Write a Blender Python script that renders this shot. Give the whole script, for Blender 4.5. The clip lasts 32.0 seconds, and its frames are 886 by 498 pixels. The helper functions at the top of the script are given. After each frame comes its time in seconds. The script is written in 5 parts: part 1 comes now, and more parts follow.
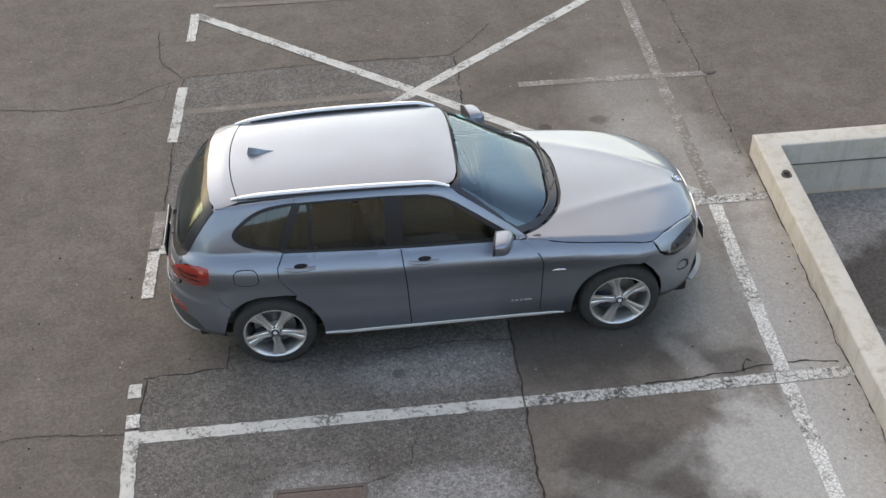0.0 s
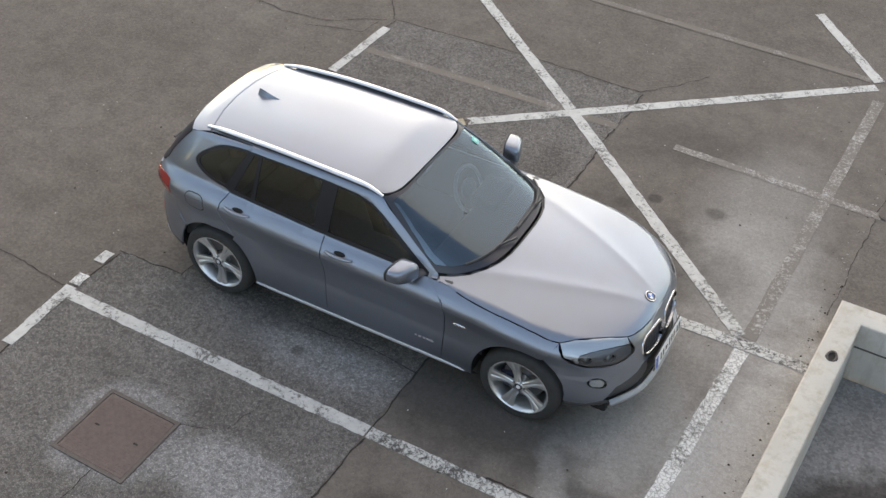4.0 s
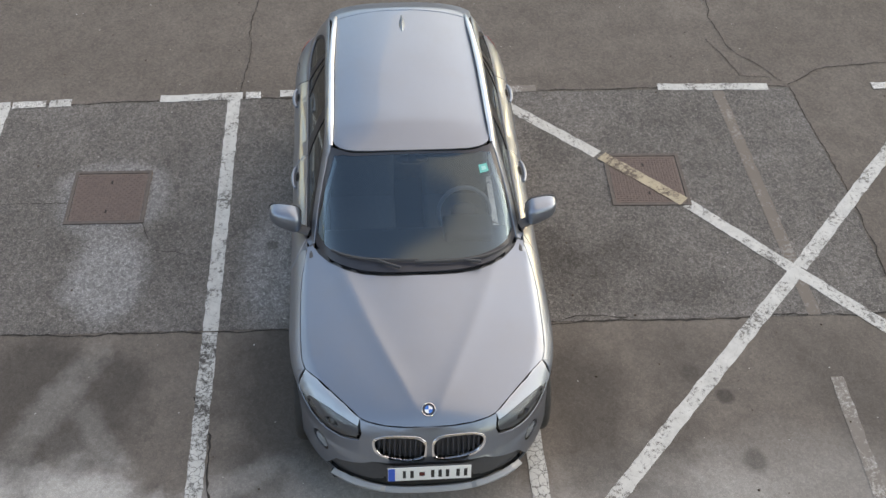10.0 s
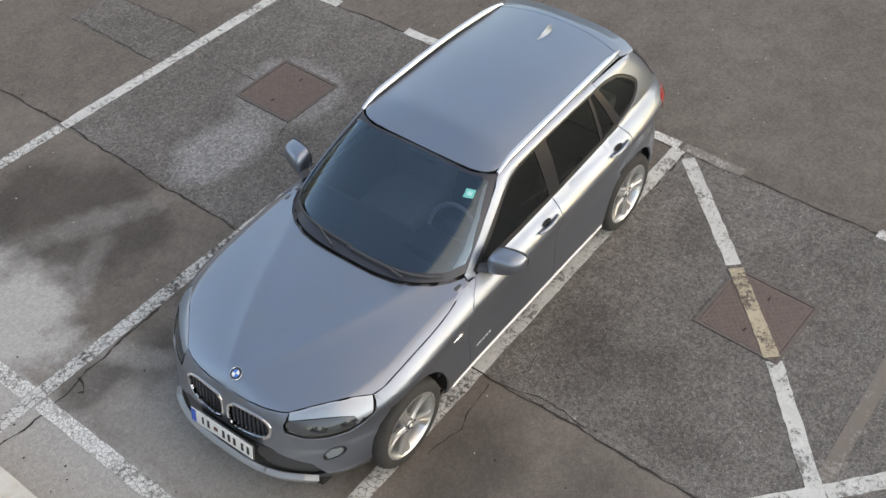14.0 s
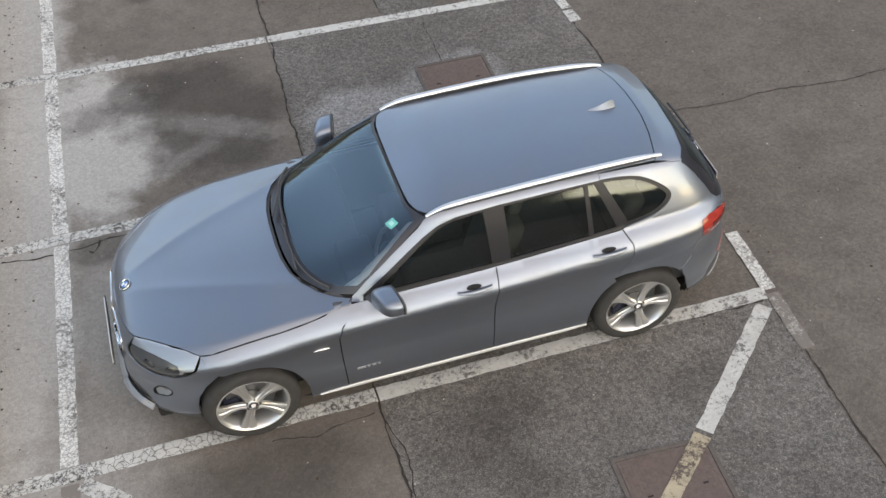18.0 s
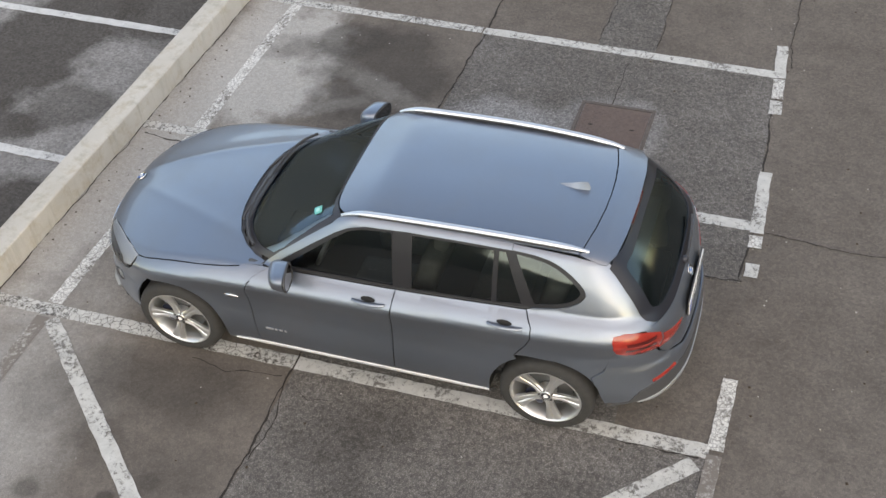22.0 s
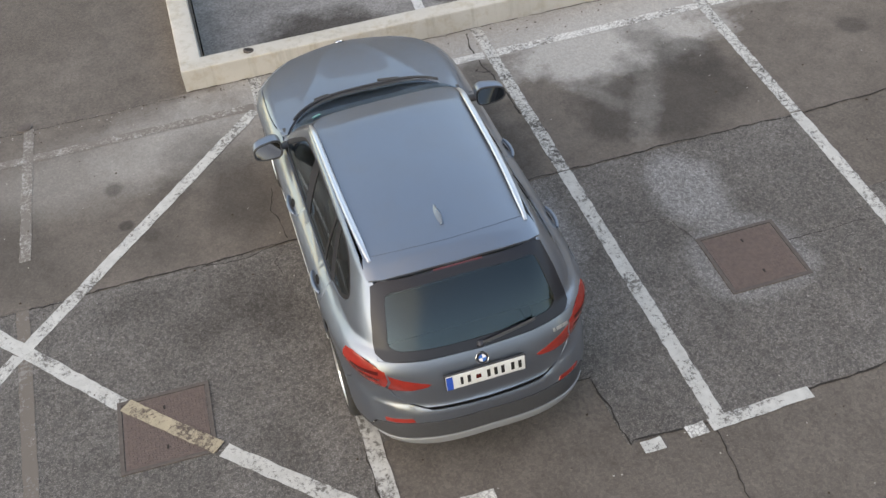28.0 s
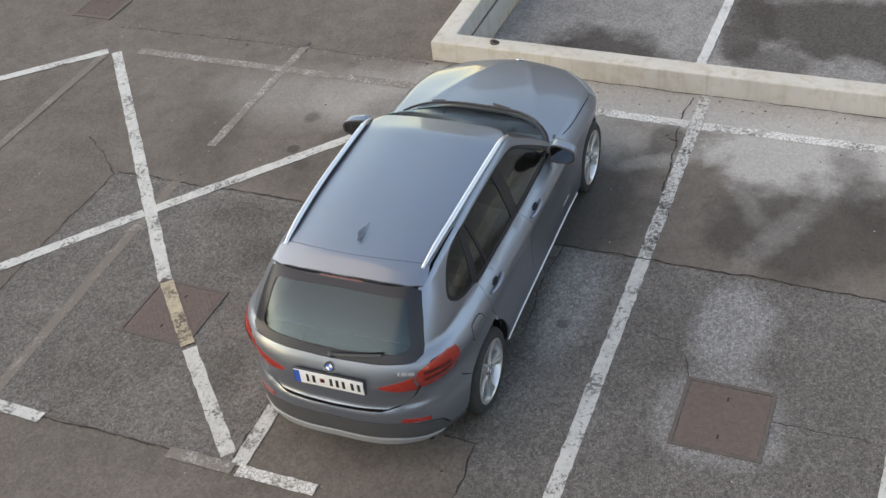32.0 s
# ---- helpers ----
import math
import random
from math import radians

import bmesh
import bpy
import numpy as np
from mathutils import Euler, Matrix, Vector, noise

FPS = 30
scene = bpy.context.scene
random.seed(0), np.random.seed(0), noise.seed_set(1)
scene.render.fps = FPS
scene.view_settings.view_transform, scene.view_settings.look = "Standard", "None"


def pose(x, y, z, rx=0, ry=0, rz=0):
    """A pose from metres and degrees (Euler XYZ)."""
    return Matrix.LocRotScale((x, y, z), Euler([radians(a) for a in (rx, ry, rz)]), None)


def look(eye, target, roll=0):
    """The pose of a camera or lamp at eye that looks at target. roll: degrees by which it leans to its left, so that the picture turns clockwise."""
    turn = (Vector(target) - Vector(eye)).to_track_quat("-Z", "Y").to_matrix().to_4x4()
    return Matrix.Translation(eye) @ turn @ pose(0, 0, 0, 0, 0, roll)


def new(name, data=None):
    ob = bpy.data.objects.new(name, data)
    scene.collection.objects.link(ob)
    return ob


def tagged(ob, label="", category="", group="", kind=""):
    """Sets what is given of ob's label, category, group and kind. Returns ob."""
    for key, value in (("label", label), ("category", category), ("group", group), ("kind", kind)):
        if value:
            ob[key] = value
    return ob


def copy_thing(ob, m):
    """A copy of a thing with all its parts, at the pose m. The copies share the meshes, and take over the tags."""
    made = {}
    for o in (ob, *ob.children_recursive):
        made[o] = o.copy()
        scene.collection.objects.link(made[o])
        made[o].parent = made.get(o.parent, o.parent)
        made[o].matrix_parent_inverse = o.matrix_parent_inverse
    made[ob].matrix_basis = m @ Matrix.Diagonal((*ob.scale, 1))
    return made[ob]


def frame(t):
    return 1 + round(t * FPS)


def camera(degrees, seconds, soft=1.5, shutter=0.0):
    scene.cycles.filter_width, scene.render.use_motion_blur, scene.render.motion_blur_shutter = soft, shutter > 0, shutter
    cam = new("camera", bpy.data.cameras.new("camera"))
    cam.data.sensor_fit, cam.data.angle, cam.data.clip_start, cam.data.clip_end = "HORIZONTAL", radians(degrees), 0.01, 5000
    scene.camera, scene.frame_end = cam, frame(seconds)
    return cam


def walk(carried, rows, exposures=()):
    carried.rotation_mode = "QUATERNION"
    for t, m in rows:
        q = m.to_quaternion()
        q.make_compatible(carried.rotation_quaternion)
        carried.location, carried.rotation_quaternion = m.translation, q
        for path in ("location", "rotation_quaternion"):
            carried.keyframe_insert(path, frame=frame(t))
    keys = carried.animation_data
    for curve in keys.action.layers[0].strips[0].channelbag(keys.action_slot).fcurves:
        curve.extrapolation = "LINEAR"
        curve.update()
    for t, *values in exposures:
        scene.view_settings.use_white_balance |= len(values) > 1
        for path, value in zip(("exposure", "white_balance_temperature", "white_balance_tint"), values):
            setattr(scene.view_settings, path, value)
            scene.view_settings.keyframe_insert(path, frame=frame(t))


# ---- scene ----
cam = camera(41.7, 32.0)
PATH = [
    (0, (-0.459, -7.688, 6.592), (-0.358, -6.14, 5.33), -2.2),
    (0.5, (0.046, -7.671, 6.611), (0.052, -6.122, 5.346), -1.5),
    (1, (0.588, -7.601, 6.652), (0.49, -6.06, 5.382), -0.6),
    (1.5, (1.132, -7.476, 6.682), (0.925, -5.952, 5.404), -0.0),
    (2, (1.693, -7.304, 6.72), (1.374, -5.804, 5.436), 0.6),
    (2.5, (2.23, -7.13, 6.733), (1.802, -5.659, 5.447), 0.8),
    (3, (2.758, -6.858, 6.749), (2.222, -5.432, 5.453), 1.2),
    (3.5, (3.254, -6.562, 6.737), (2.617, -5.184, 5.435), 1.3),
    (5.5, (4.902, -5.074, 6.576), (3.902, -3.95, 5.259), 3.3),
    (6, (5.187, -4.585, 6.536), (4.11, -3.541, 5.213), 3.4),
    (6.5, (5.59, -4.063, 6.551), (4.422, -3.134, 5.219), 2.9),
    (7, (5.847, -3.525, 6.511), (4.609, -2.7, 5.174), 2.8),
    (7.5, (6.052, -3.035, 6.495), (4.76, -2.311, 5.151), 2.9),
    (8, (6.257, -2.516, 6.505), (4.916, -1.903, 5.155), 3.1),
    (8.5, (6.399, -1.97, 6.513), (5.017, -1.473, 5.155), 3.0),
    (9, (6.494, -1.427, 6.521), (5.079, -1.056, 5.157), 2.7),
    (9.5, (6.54, -0.873, 6.536), (5.105, -0.623, 5.165), 2.2),
    (10, (6.535, -0.296, 6.536), (5.089, -0.178, 5.16), 2.0),
    (10.5, (6.456, 0.247, 6.537), (5.011, 0.236, 5.154), 1.7),
    (11, (6.358, 0.835, 6.507), (4.926, 0.68, 5.12), 1.3),
    (11.5, (6.21, 1.37, 6.475), (4.804, 1.082, 5.083), 1.0),
    (12, (6.018, 1.915, 6.461), (4.648, 1.504, 5.063), 0.8),
    (12.5, (5.796, 2.415, 6.436), (4.471, 1.88, 5.036), 0.4),
    (13, (5.496, 2.888, 6.412), (4.229, 2.232, 5.01), 0.3),
    (13.5, (5.19, 3.321, 6.391), (3.986, 2.561, 4.987), 0.1),
    (14, (4.81, 3.764, 6.414), (3.686, 2.899, 5.003), -0.1),
    (14.5, (4.405, 4.148, 6.446), (3.365, 3.191, 5.031), -1.0),
    (15, (3.986, 4.496, 6.447), (3.034, 3.456, 5.029), -1.1),
    (15.5, (3.555, 4.739, 6.462), (2.692, 3.641, 5.031), -1.0),
    (17.5, (1.769, 5.588, 6.476), (1.31, 4.261, 5.051), -2.0),
    (18, (1.262, 5.754, 6.504), (0.917, 4.39, 5.082), -2.6),
    (18.5, (0.787, 5.868, 6.554), (0.552, 4.479, 5.134), -3.1),
    (19, (0.252, 5.938, 6.565), (0.137, 4.53, 5.15), -3.6),
    (19.5, (-0.235, 5.996, 6.551), (-0.24, 4.578, 5.141), -4.0),
    (20, (-0.764, 5.988, 6.548), (-0.642, 4.57, 5.142), -4.5),
    (20.5, (-1.245, 5.948, 6.564), (-1.008, 4.54, 5.164), -4.8),
    (21, (-1.753, 5.84, 6.56), (-1.405, 4.449, 5.165), -4.9),
    (21.5, (-2.232, 5.7, 6.525), (-1.777, 4.336, 5.135), -5.1),
    (22, (-2.765, 5.535, 6.47), (-2.2, 4.207, 5.086), -5.3),
    (22.5, (-3.228, 5.343, 6.448), (-2.565, 4.057, 5.068), -5.4),
    (23, (-3.718, 5.091, 6.43), (-2.951, 3.859, 5.055), -5.5),
    (23.5, (-4.16, 4.822, 6.416), (-3.3, 3.65, 5.043), -5.7),
    (24, (-4.627, 4.507, 6.4), (-3.669, 3.411, 5.028), -5.9),
    (24.5, (-5.053, 4.172, 6.374), (-4.005, 3.154, 5.009), -6.3),
    (25, (-5.477, 3.81, 6.381), (-4.346, 2.879, 5.02), -6.1),
    (25.5, (-5.807, 3.371, 6.347), (-4.598, 2.535, 4.991), -6.7),
    (27.5, (-6.894, 1.529, 6.247), (-5.456, 1.129, 4.916), -7.6),
    (28, (-7.062, 1.007, 6.28), (-5.587, 0.735, 4.958), -7.7),
    (28.5, (-7.179, 0.475, 6.309), (-5.68, 0.333, 4.993), -8.1),
    (29, (-7.263, -0.107, 6.32), (-5.752, -0.11, 5.01), -8.4),
    (29.5, (-7.284, -0.664, 6.304), (-5.772, -0.556, 4.999), -8.3),
    (30, (-7.253, -1.244, 6.301), (-5.749, -1.012, 5.003), -8.1),
    (30.5, (-7.194, -1.778, 6.338), (-5.708, -1.425, 5.046), -8.1),
    (31, (-7.111, -2.338, 6.383), (-5.651, -1.861, 5.101), -7.9),
    (31.5, (-6.981, -2.862, 6.422), (-5.556, -2.274, 5.148), -7.9),
    (32, (-6.832, -3.404, 6.432), (-5.449, -2.703, 5.169), -7.7),
]
walk(cam, [(t, look(eye, target, roll)) for t, eye, target, roll in PATH],
     exposures=[(0.0, 2.2, 9200, 15), (32.0, 2.2, 9200, 15)])

# ---- world, sun and exposure ----
SUN_ELEVATION, SUN_AZIMUTH = 18.0, 116.0   # degrees above the horizon; anticlockwise from +x
world = bpy.data.worlds.new("sky")
scene.world = world
world.use_nodes = True
wn = world.node_tree.nodes
sky = wn.new("ShaderNodeTexSky")
sky.sky_type = "NISHITA"
sky.sun_disc = False
sky.sun_elevation = radians(SUN_ELEVATION)
sky.sun_rotation = radians(90.0 - SUN_AZIMUTH)
sky.air_density, sky.dust_density, sky.ozone_density = 1.0, 0.15, 1.2
world.node_tree.links.new(sky.outputs[0], wn["Background"].inputs[0])
wn["Background"].inputs[1].default_value = 0.12
sun_data = bpy.data.lights.new("sun", "SUN")
sun_data.energy, sun_data.angle, sun_data.color = 0.42, radians(110), (1.0, 0.78, 0.46)
sun = new("sun", sun_data)
_a, _e = radians(SUN_AZIMUTH), radians(SUN_ELEVATION + 14)
sun.matrix_world = look((30 * math.cos(_a) * math.cos(_e), 30 * math.sin(_a) * math.cos(_e), 30 * math.sin(_e)), (0, 0, 0))


# ---- small helpers ----
def mesh_of(name, verts, faces, smooth=True):
    me = bpy.data.meshes.new(name)
    me.from_pydata([tuple(v) for v in verts], [], [tuple(f) for f in faces])
    me.validate()
    if smooth:
        me.polygons.foreach_set("use_smooth", [True] * len(me.polygons))
    me.update()
    return me


def put_mesh(name, me, material, parent=None, label=""):
    ob = new(name, me)
    if material is not None:
        if me.materials:
            me.materials[0] = material
        else:
            me.materials.append(material)
    ob.parent = parent
    if label:
        ob["label"] = label
    return ob


def part(name, bm, material, parent=None, label="", smooth=True):
    """Links a bmesh as one mesh object under a thing or a part."""
    me = bpy.data.meshes.new(name)
    bm.normal_update()
    bm.to_mesh(me)
    bm.free()
    if smooth:
        me.polygons.foreach_set("use_smooth", [True] * len(me.polygons))
        me.set_sharp_from_angle(angle=radians(38))
    return put_mesh(name, me, material, parent, label)


def box_bm(lo, hi, bevel=0.0, segments=2):
    bm = bmesh.new()
    bmesh.ops.create_cube(bm, size=1.0)
    for v in bm.verts:
        v.co = Vector([lo[i] + (v.co[i] + 0.5) * (hi[i] - lo[i]) for i in range(3)])
    if bevel:
        bmesh.ops.bevel(bm, geom=bm.edges[:], offset=bevel, segments=segments, profile=0.6, affect="EDGES")
    return bm


def curve1(pts):
    """A smooth monotone-ish curve through (x, value) control points."""
    xs = np.array([p[0] for p in pts], float)
    ys = np.array([p[1] for p in pts], float)
    d = np.diff(ys) / np.diff(xs)
    m = np.zeros(len(xs))
    m[1:-1] = np.where(d[:-1] * d[1:] > 0, 2 * d[:-1] * d[1:] / (d[:-1] + d[1:] + 1e-12), 0)
    m[0], m[-1] = d[0], d[-1]

    def at(x):
        x = float(min(max(x, xs[0]), xs[-1]))
        i = int(min(max(np.searchsorted(xs, x) - 1, 0), len(xs) - 2))
        h = xs[i + 1] - xs[i]
        t = (x - xs[i]) / h
        return float((2 * t**3 - 3 * t**2 + 1) * ys[i] + (t**3 - 2 * t**2 + t) * h * m[i] + (-2 * t**3 + 3 * t**2) * ys[i + 1] + (t**3 - t**2) * h * m[i + 1])

    return at


# ---- materials ----
def material(name):
    m = bpy.data.materials.new(name)
    m.use_nodes = True
    return m, m.node_tree.nodes, m.node_tree.links, m.node_tree.nodes["Principled BSDF"]


def simple(name, color, rough=0.5, metal=0.0, coat=0.0, grain=0.0, scale=40.0, bump=0.0, spec=0.5):
    m, n, l, b = material(name)
    b.inputs["Base Color"].default_value = (*color, 1)
    b.inputs["Roughness"].default_value = rough
    b.inputs["Metallic"].default_value = metal
    b.inputs["Coat Weight"].default_value = coat
    b.inputs["Coat Roughness"].default_value = 0.06
    b.inputs["Specular IOR Level"].default_value = spec
    if grain or bump:
        co = n.new("ShaderNodeTexCoord")
        tex = n.new("ShaderNodeTexNoise")
        tex.inputs["Scale"].default_value = scale
        tex.inputs["Detail"].default_value = 6
        l.new(co.outputs["Object"], tex.inputs["Vector"])
        if grain:
            ramp = n.new("ShaderNodeMixRGB")
            ramp.inputs[1].default_value = (*[c * (1 - grain) for c in color], 1)
            ramp.inputs[2].default_value = (*[min(c * (1 + grain), 1) for c in color], 1)
            l.new(tex.outputs["Fac"], ramp.inputs[0])
            l.new(ramp.outputs[0], b.inputs["Base Color"])
        if bump:
            bp = n.new("ShaderNodeBump")
            bp.inputs["Strength"].default_value = bump
            bp.inputs["Distance"].default_value = 0.01
            l.new(tex.outputs["Fac"], bp.inputs["Height"])
            l.new(bp.outputs[0], b.inputs["Normal"])
    return m


def ramp_node(n, l, src, lo, hi, out_lo=0.0, out_hi=1.0):
    mr = n.new("ShaderNodeMapRange")
    mr.inputs[1].default_value, mr.inputs[2].default_value = lo, hi
    mr.inputs[3].default_value, mr.inputs[4].default_value = out_lo, out_hi
    l.new(src, mr.inputs[0])
    return mr.outputs[0]


def mix_node(n, l, fac, a, b, mode="MIX"):
    mx = n.new("ShaderNodeMixRGB")
    mx.blend_type = mode
    for k, v in ((0, fac), (1, a), (2, b)):
        if isinstance(v, tuple):
            mx.inputs[k].default_value = (*v, 1)
        elif isinstance(v, float):
            mx.inputs[k].default_value = v
        else:
            l.new(v, mx.inputs[k])
    return mx.outputs[0]


def noise_node(n, l, vec, scale, detail=4.0, rough=0.6):
    tx = n.new("ShaderNodeTexNoise")
    tx.inputs["Scale"].default_value, tx.inputs["Detail"].default_value, tx.inputs["Roughness"].default_value = scale, detail, rough
    l.new(vec, tx.inputs["Vector"])
    return tx.outputs["Fac"]


def blob_node(n, l, vec, cx, cy, rx, ry, turn=0.0, soft=0.5, ragged=0.5, scale=2.2):
    """A stain with an uneven outline: 1 inside, 0 outside."""
    mp = n.new("ShaderNodeMapping")
    mp.vector_type = "TEXTURE"
    mp.inputs["Location"].default_value = (cx, cy, 0)
    mp.inputs["Rotation"].default_value = (0, 0, radians(turn))
    mp.inputs["Scale"].default_value = (rx, ry, 1000)
    l.new(vec, mp.inputs["Vector"])
    ln = n.new("ShaderNodeVectorMath")
    ln.operation = "LENGTH"
    l.new(mp.outputs[0], ln.inputs[0])
    nz = noise_node(n, l, vec, scale, 5.0, 0.6)
    ad = n.new("ShaderNodeMath")
    ad.operation = "MULTIPLY_ADD"
    ad.inputs[1].default_value = ragged * 2
    l.new(nz, ad.inputs[0])
    l.new(ln.outputs["Value"], ad.inputs[2])
    return ramp_node(n, l, ad.outputs[0], 1 + ragged + soft * 0.5, 1 + ragged - soft * 0.5)


def asphalt(name, dark, light, speck=0.35, grain=150.0, bump=0.5, stains=(), rough=0.9, coarse=0.2):
    """Worn asphalt: broad tone changes, chips of stone, and stains given as (colour, strength, cx, cy, rx, ry, turn, soft, ragged)."""
    m, n, l, b = material(name)
    vec = n.new("ShaderNodeTexCoord").outputs["Object"]
    broad = noise_node(n, l, vec, 0.55, 6.0, 0.65)
    mid = noise_node(n, l, vec, 3.2, 7.0, 0.72)
    fine = noise_node(n, l, vec, grain, 3.0, 0.7)
    col = mix_node(n, l, ramp_node(n, l, broad, 0.3, 0.7), dark, light)
    col = mix_node(n, l, ramp_node(n, l, mid, 0.4, 0.68, 0.0, 0.5), col, tuple(c * 0.66 for c in dark))
    wet = None
    for colour, strength, *shape in stains:
        mask = blob_node(n, l, vec, *shape)
        sc = n.new("ShaderNodeMath")
        sc.operation = "MULTIPLY"
        sc.inputs[1].default_value = strength
        l.new(mask, sc.inputs[0])
        col = mix_node(n, l, sc.outputs[0], col, colour)
    vo = n.new("ShaderNodeTexVoronoi")
    vo.inputs["Scale"].default_value = grain * 0.55
    l.new(vec, vo.inputs["Vector"])
    chips = ramp_node(n, l, vo.outputs["Distance"], 0.18, 0.5, 1.0 + speck, 1.0 - speck * 0.5)
    val = n.new("ShaderNodeMath")
    val.operation = "MULTIPLY"
    l.new(chips, val.inputs[0])
    l.new(ramp_node(n, l, fine, 0.3, 0.7, 1 - speck * 0.6, 1 + speck * 0.6), val.inputs[1])
    stones = n.new("ShaderNodeTexVoronoi")   # single stones and the tar between them
    stones.inputs["Scale"].default_value = 46.0
    l.new(vec, stones.inputs["Vector"])
    shade = n.new("ShaderNodeSeparateColor")
    l.new(stones.outputs["Color"], shade.inputs[0])
    worn = n.new("ShaderNodeMath")
    worn.operation = "MULTIPLY"
    l.new(ramp_node(n, l, shade.outputs[0], 0.0, 1.0, 1 - coarse, 1 + coarse), worn.inputs[0])
    l.new(ramp_node(n, l, noise_node(n, l, vec, 34.0, 5.0, 0.75), 0.32, 0.68, 1 - coarse * 0.8, 1 + coarse * 0.8), worn.inputs[1])
    vals = n.new("ShaderNodeMath")
    vals.operation = "MULTIPLY"
    l.new(val.outputs[0], vals.inputs[0])
    l.new(worn.outputs[0], vals.inputs[1])
    hv = n.new("ShaderNodeHueSaturation")
    l.new(vals.outputs[0], hv.inputs["Value"])
    l.new(col, hv.inputs["Color"])
    l.new(hv.outputs[0], b.inputs["Base Color"])
    b.inputs["Roughness"].default_value = rough
    b.inputs["Specular IOR Level"].default_value = 0.25
    bp = n.new("ShaderNodeBump")
    bp.inputs["Strength"].default_value, bp.inputs["Distance"].default_value = bump, 0.006
    l.new(fine, bp.inputs["Height"])
    l.new(bp.outputs[0], b.inputs["Normal"])
    return m


# The dark tone serves damp stains, oil spots, and a streak along the car.
DARK, PALE, GREY = (0.065, 0.057, 0.051), (0.43, 0.41, 0.385), (0.30, 0.29, 0.285)
lane_mat = asphalt("lane_asphalt", (0.14, 0.119, 0.103), (0.19, 0.165, 0.145), 0.15, 170, 0.25, coarse=0.13)
front_mat = asphalt("bay_front_asphalt", (0.148, 0.126, 0.109), (0.21, 0.182, 0.16), 0.14, 170, 0.25, [
    (PALE, 0.8, 2.95, -1.2, 0.42, 2.3, -2, 0.45, 0.45, 3.0), (PALE, 0.85, 2.75, -8.0, 0.5, 5.6, -1, 0.4, 0.4, 3.0),
    (PALE, 0.95, 2.3, -2.75, 0.62, 1.05, 0, 0.35, 0.6, 3.5), (PALE, 0.35, 1.9, -2.2, 0.5, 0.25, 35, 0.7, 0.8, 4.5), (PALE, 0.45, 2.15, -0.4, 0.45, 1.0, 0, 0.8, 0.5), (PALE, 0.35, 2.2, 2.6, 0.5, 0.9, 0, 0.9, 0.5), (PALE, 0.55, 2.5, 1.4, 0.6, 0.9, 20, 0.9, 0.6, 3.0),
    (DARK, 0.7, 1.25, -2.75, 0.62, 0.8, 20, 0.45, 0.75), (DARK, 0.6, 1.75, -3.25, 0.35, 0.3, 0, 0.4, 0.6), (PALE, 0.26, 1.2, -2.6, 0.55, 0.12, -25, 1.0, 1.0, 5.5), (PALE, 0.2, 1.45, -2.25, 0.4, 0.08, 30, 1.0, 0.9, 6.0),
    (DARK, 0.75, 1.0, -0.85, 0.9, 0.55, 0, 0.6, 0.6), (DARK, 0.5, 2.3, -1.3, 0.28, 0.16, 0, 0.4, 0.7), (DARK, 0.65, 1.35, 1.2, 0.75, 0.3, 8, 0.8, 0.6), (DARK, 0.75, 1.28, 2.22, 0.07, 0.07, 0, 0.4, 0.3),
    (DARK, 0.4, 0.95, 1.95, 0.35, 0.25, 20, 0.9, 0.7, 4.0), (DARK, 0.4, 1.65, 1.75, 0.35, 0.2, -30, 0.9, 0.7, 4.0), (DARK, 0.35, 2.2, 1.5, 0.25, 0.4, 0, 0.9, 0.7, 4.0), (DARK, 0.5, 1.85, 2.3, 0.1, 0.08, 0, 0.6, 0.3), (DARK, 0.45, 1.05, 2.02, 0.1, 0.07, 0, 0.6, 0.3), (DARK, 0.4, 1.3, 3.2, 0.7, 0.35, 30, 0.9, 0.6), (DARK, 0.6, 1.6, -4.9, 0.16, 0.14, 0, 0.6, 0.4), (DARK, 0.5, 2.25, -3.0, 0.26, 0.2, 20, 0.9, 1.0, 4.5), (DARK, 0.4, 1.9, -1.15, 0.3, 0.16, -15, 0.9, 1.0, 4.5), (PALE, 0.3, 1.9, -1.25, 0.1, 0.35, 25, 0.8, 0.9, 5.0)], coarse=0.09)
patch_mat = asphalt("bay_rear_asphalt", (0.15, 0.137, 0.126), (0.222, 0.205, 0.192), 0.4, 150, 0.9, [
    (GREY, 0.9, -0.12, -2.42, 0.5, 0.3, 0, 0.5, 0.55), (GREY, 0.7, -0.15, -1.12, 0.6, 0.22, 0, 0.7, 0.5), (GREY, 0.55, -1.05, -2.5, 0.5, 0.48, 0, 0.25, 0.25),
    (DARK, 0.5, 0.0, 1.35, 0.3, 0.3, 0, 0.9, 0.7), (DARK, 0.45, -0.35, 1.15, 0.25, 0.2, 0, 0.9, 0.7), (DARK, 0.4, -0.25, 1.75, 0.25, 0.18, 0, 0.9, 0.7, 4.0), (DARK, 0.35, 0.2, 2.2, 0.2, 0.3, 0, 0.9, 0.7, 4.0), (DARK, 0.35, -1.7, 1.3, 0.3, 0.2, 0, 0.9, 0.7, 4.0), (DARK, 0.5, -0.9, -0.7, 1.2, 0.25, 0, 0.6, 0.4), (DARK, 0.6, -0.42, -1.12, 0.05, 0.05, 0, 0.6, 0.4)], coarse=0.25)
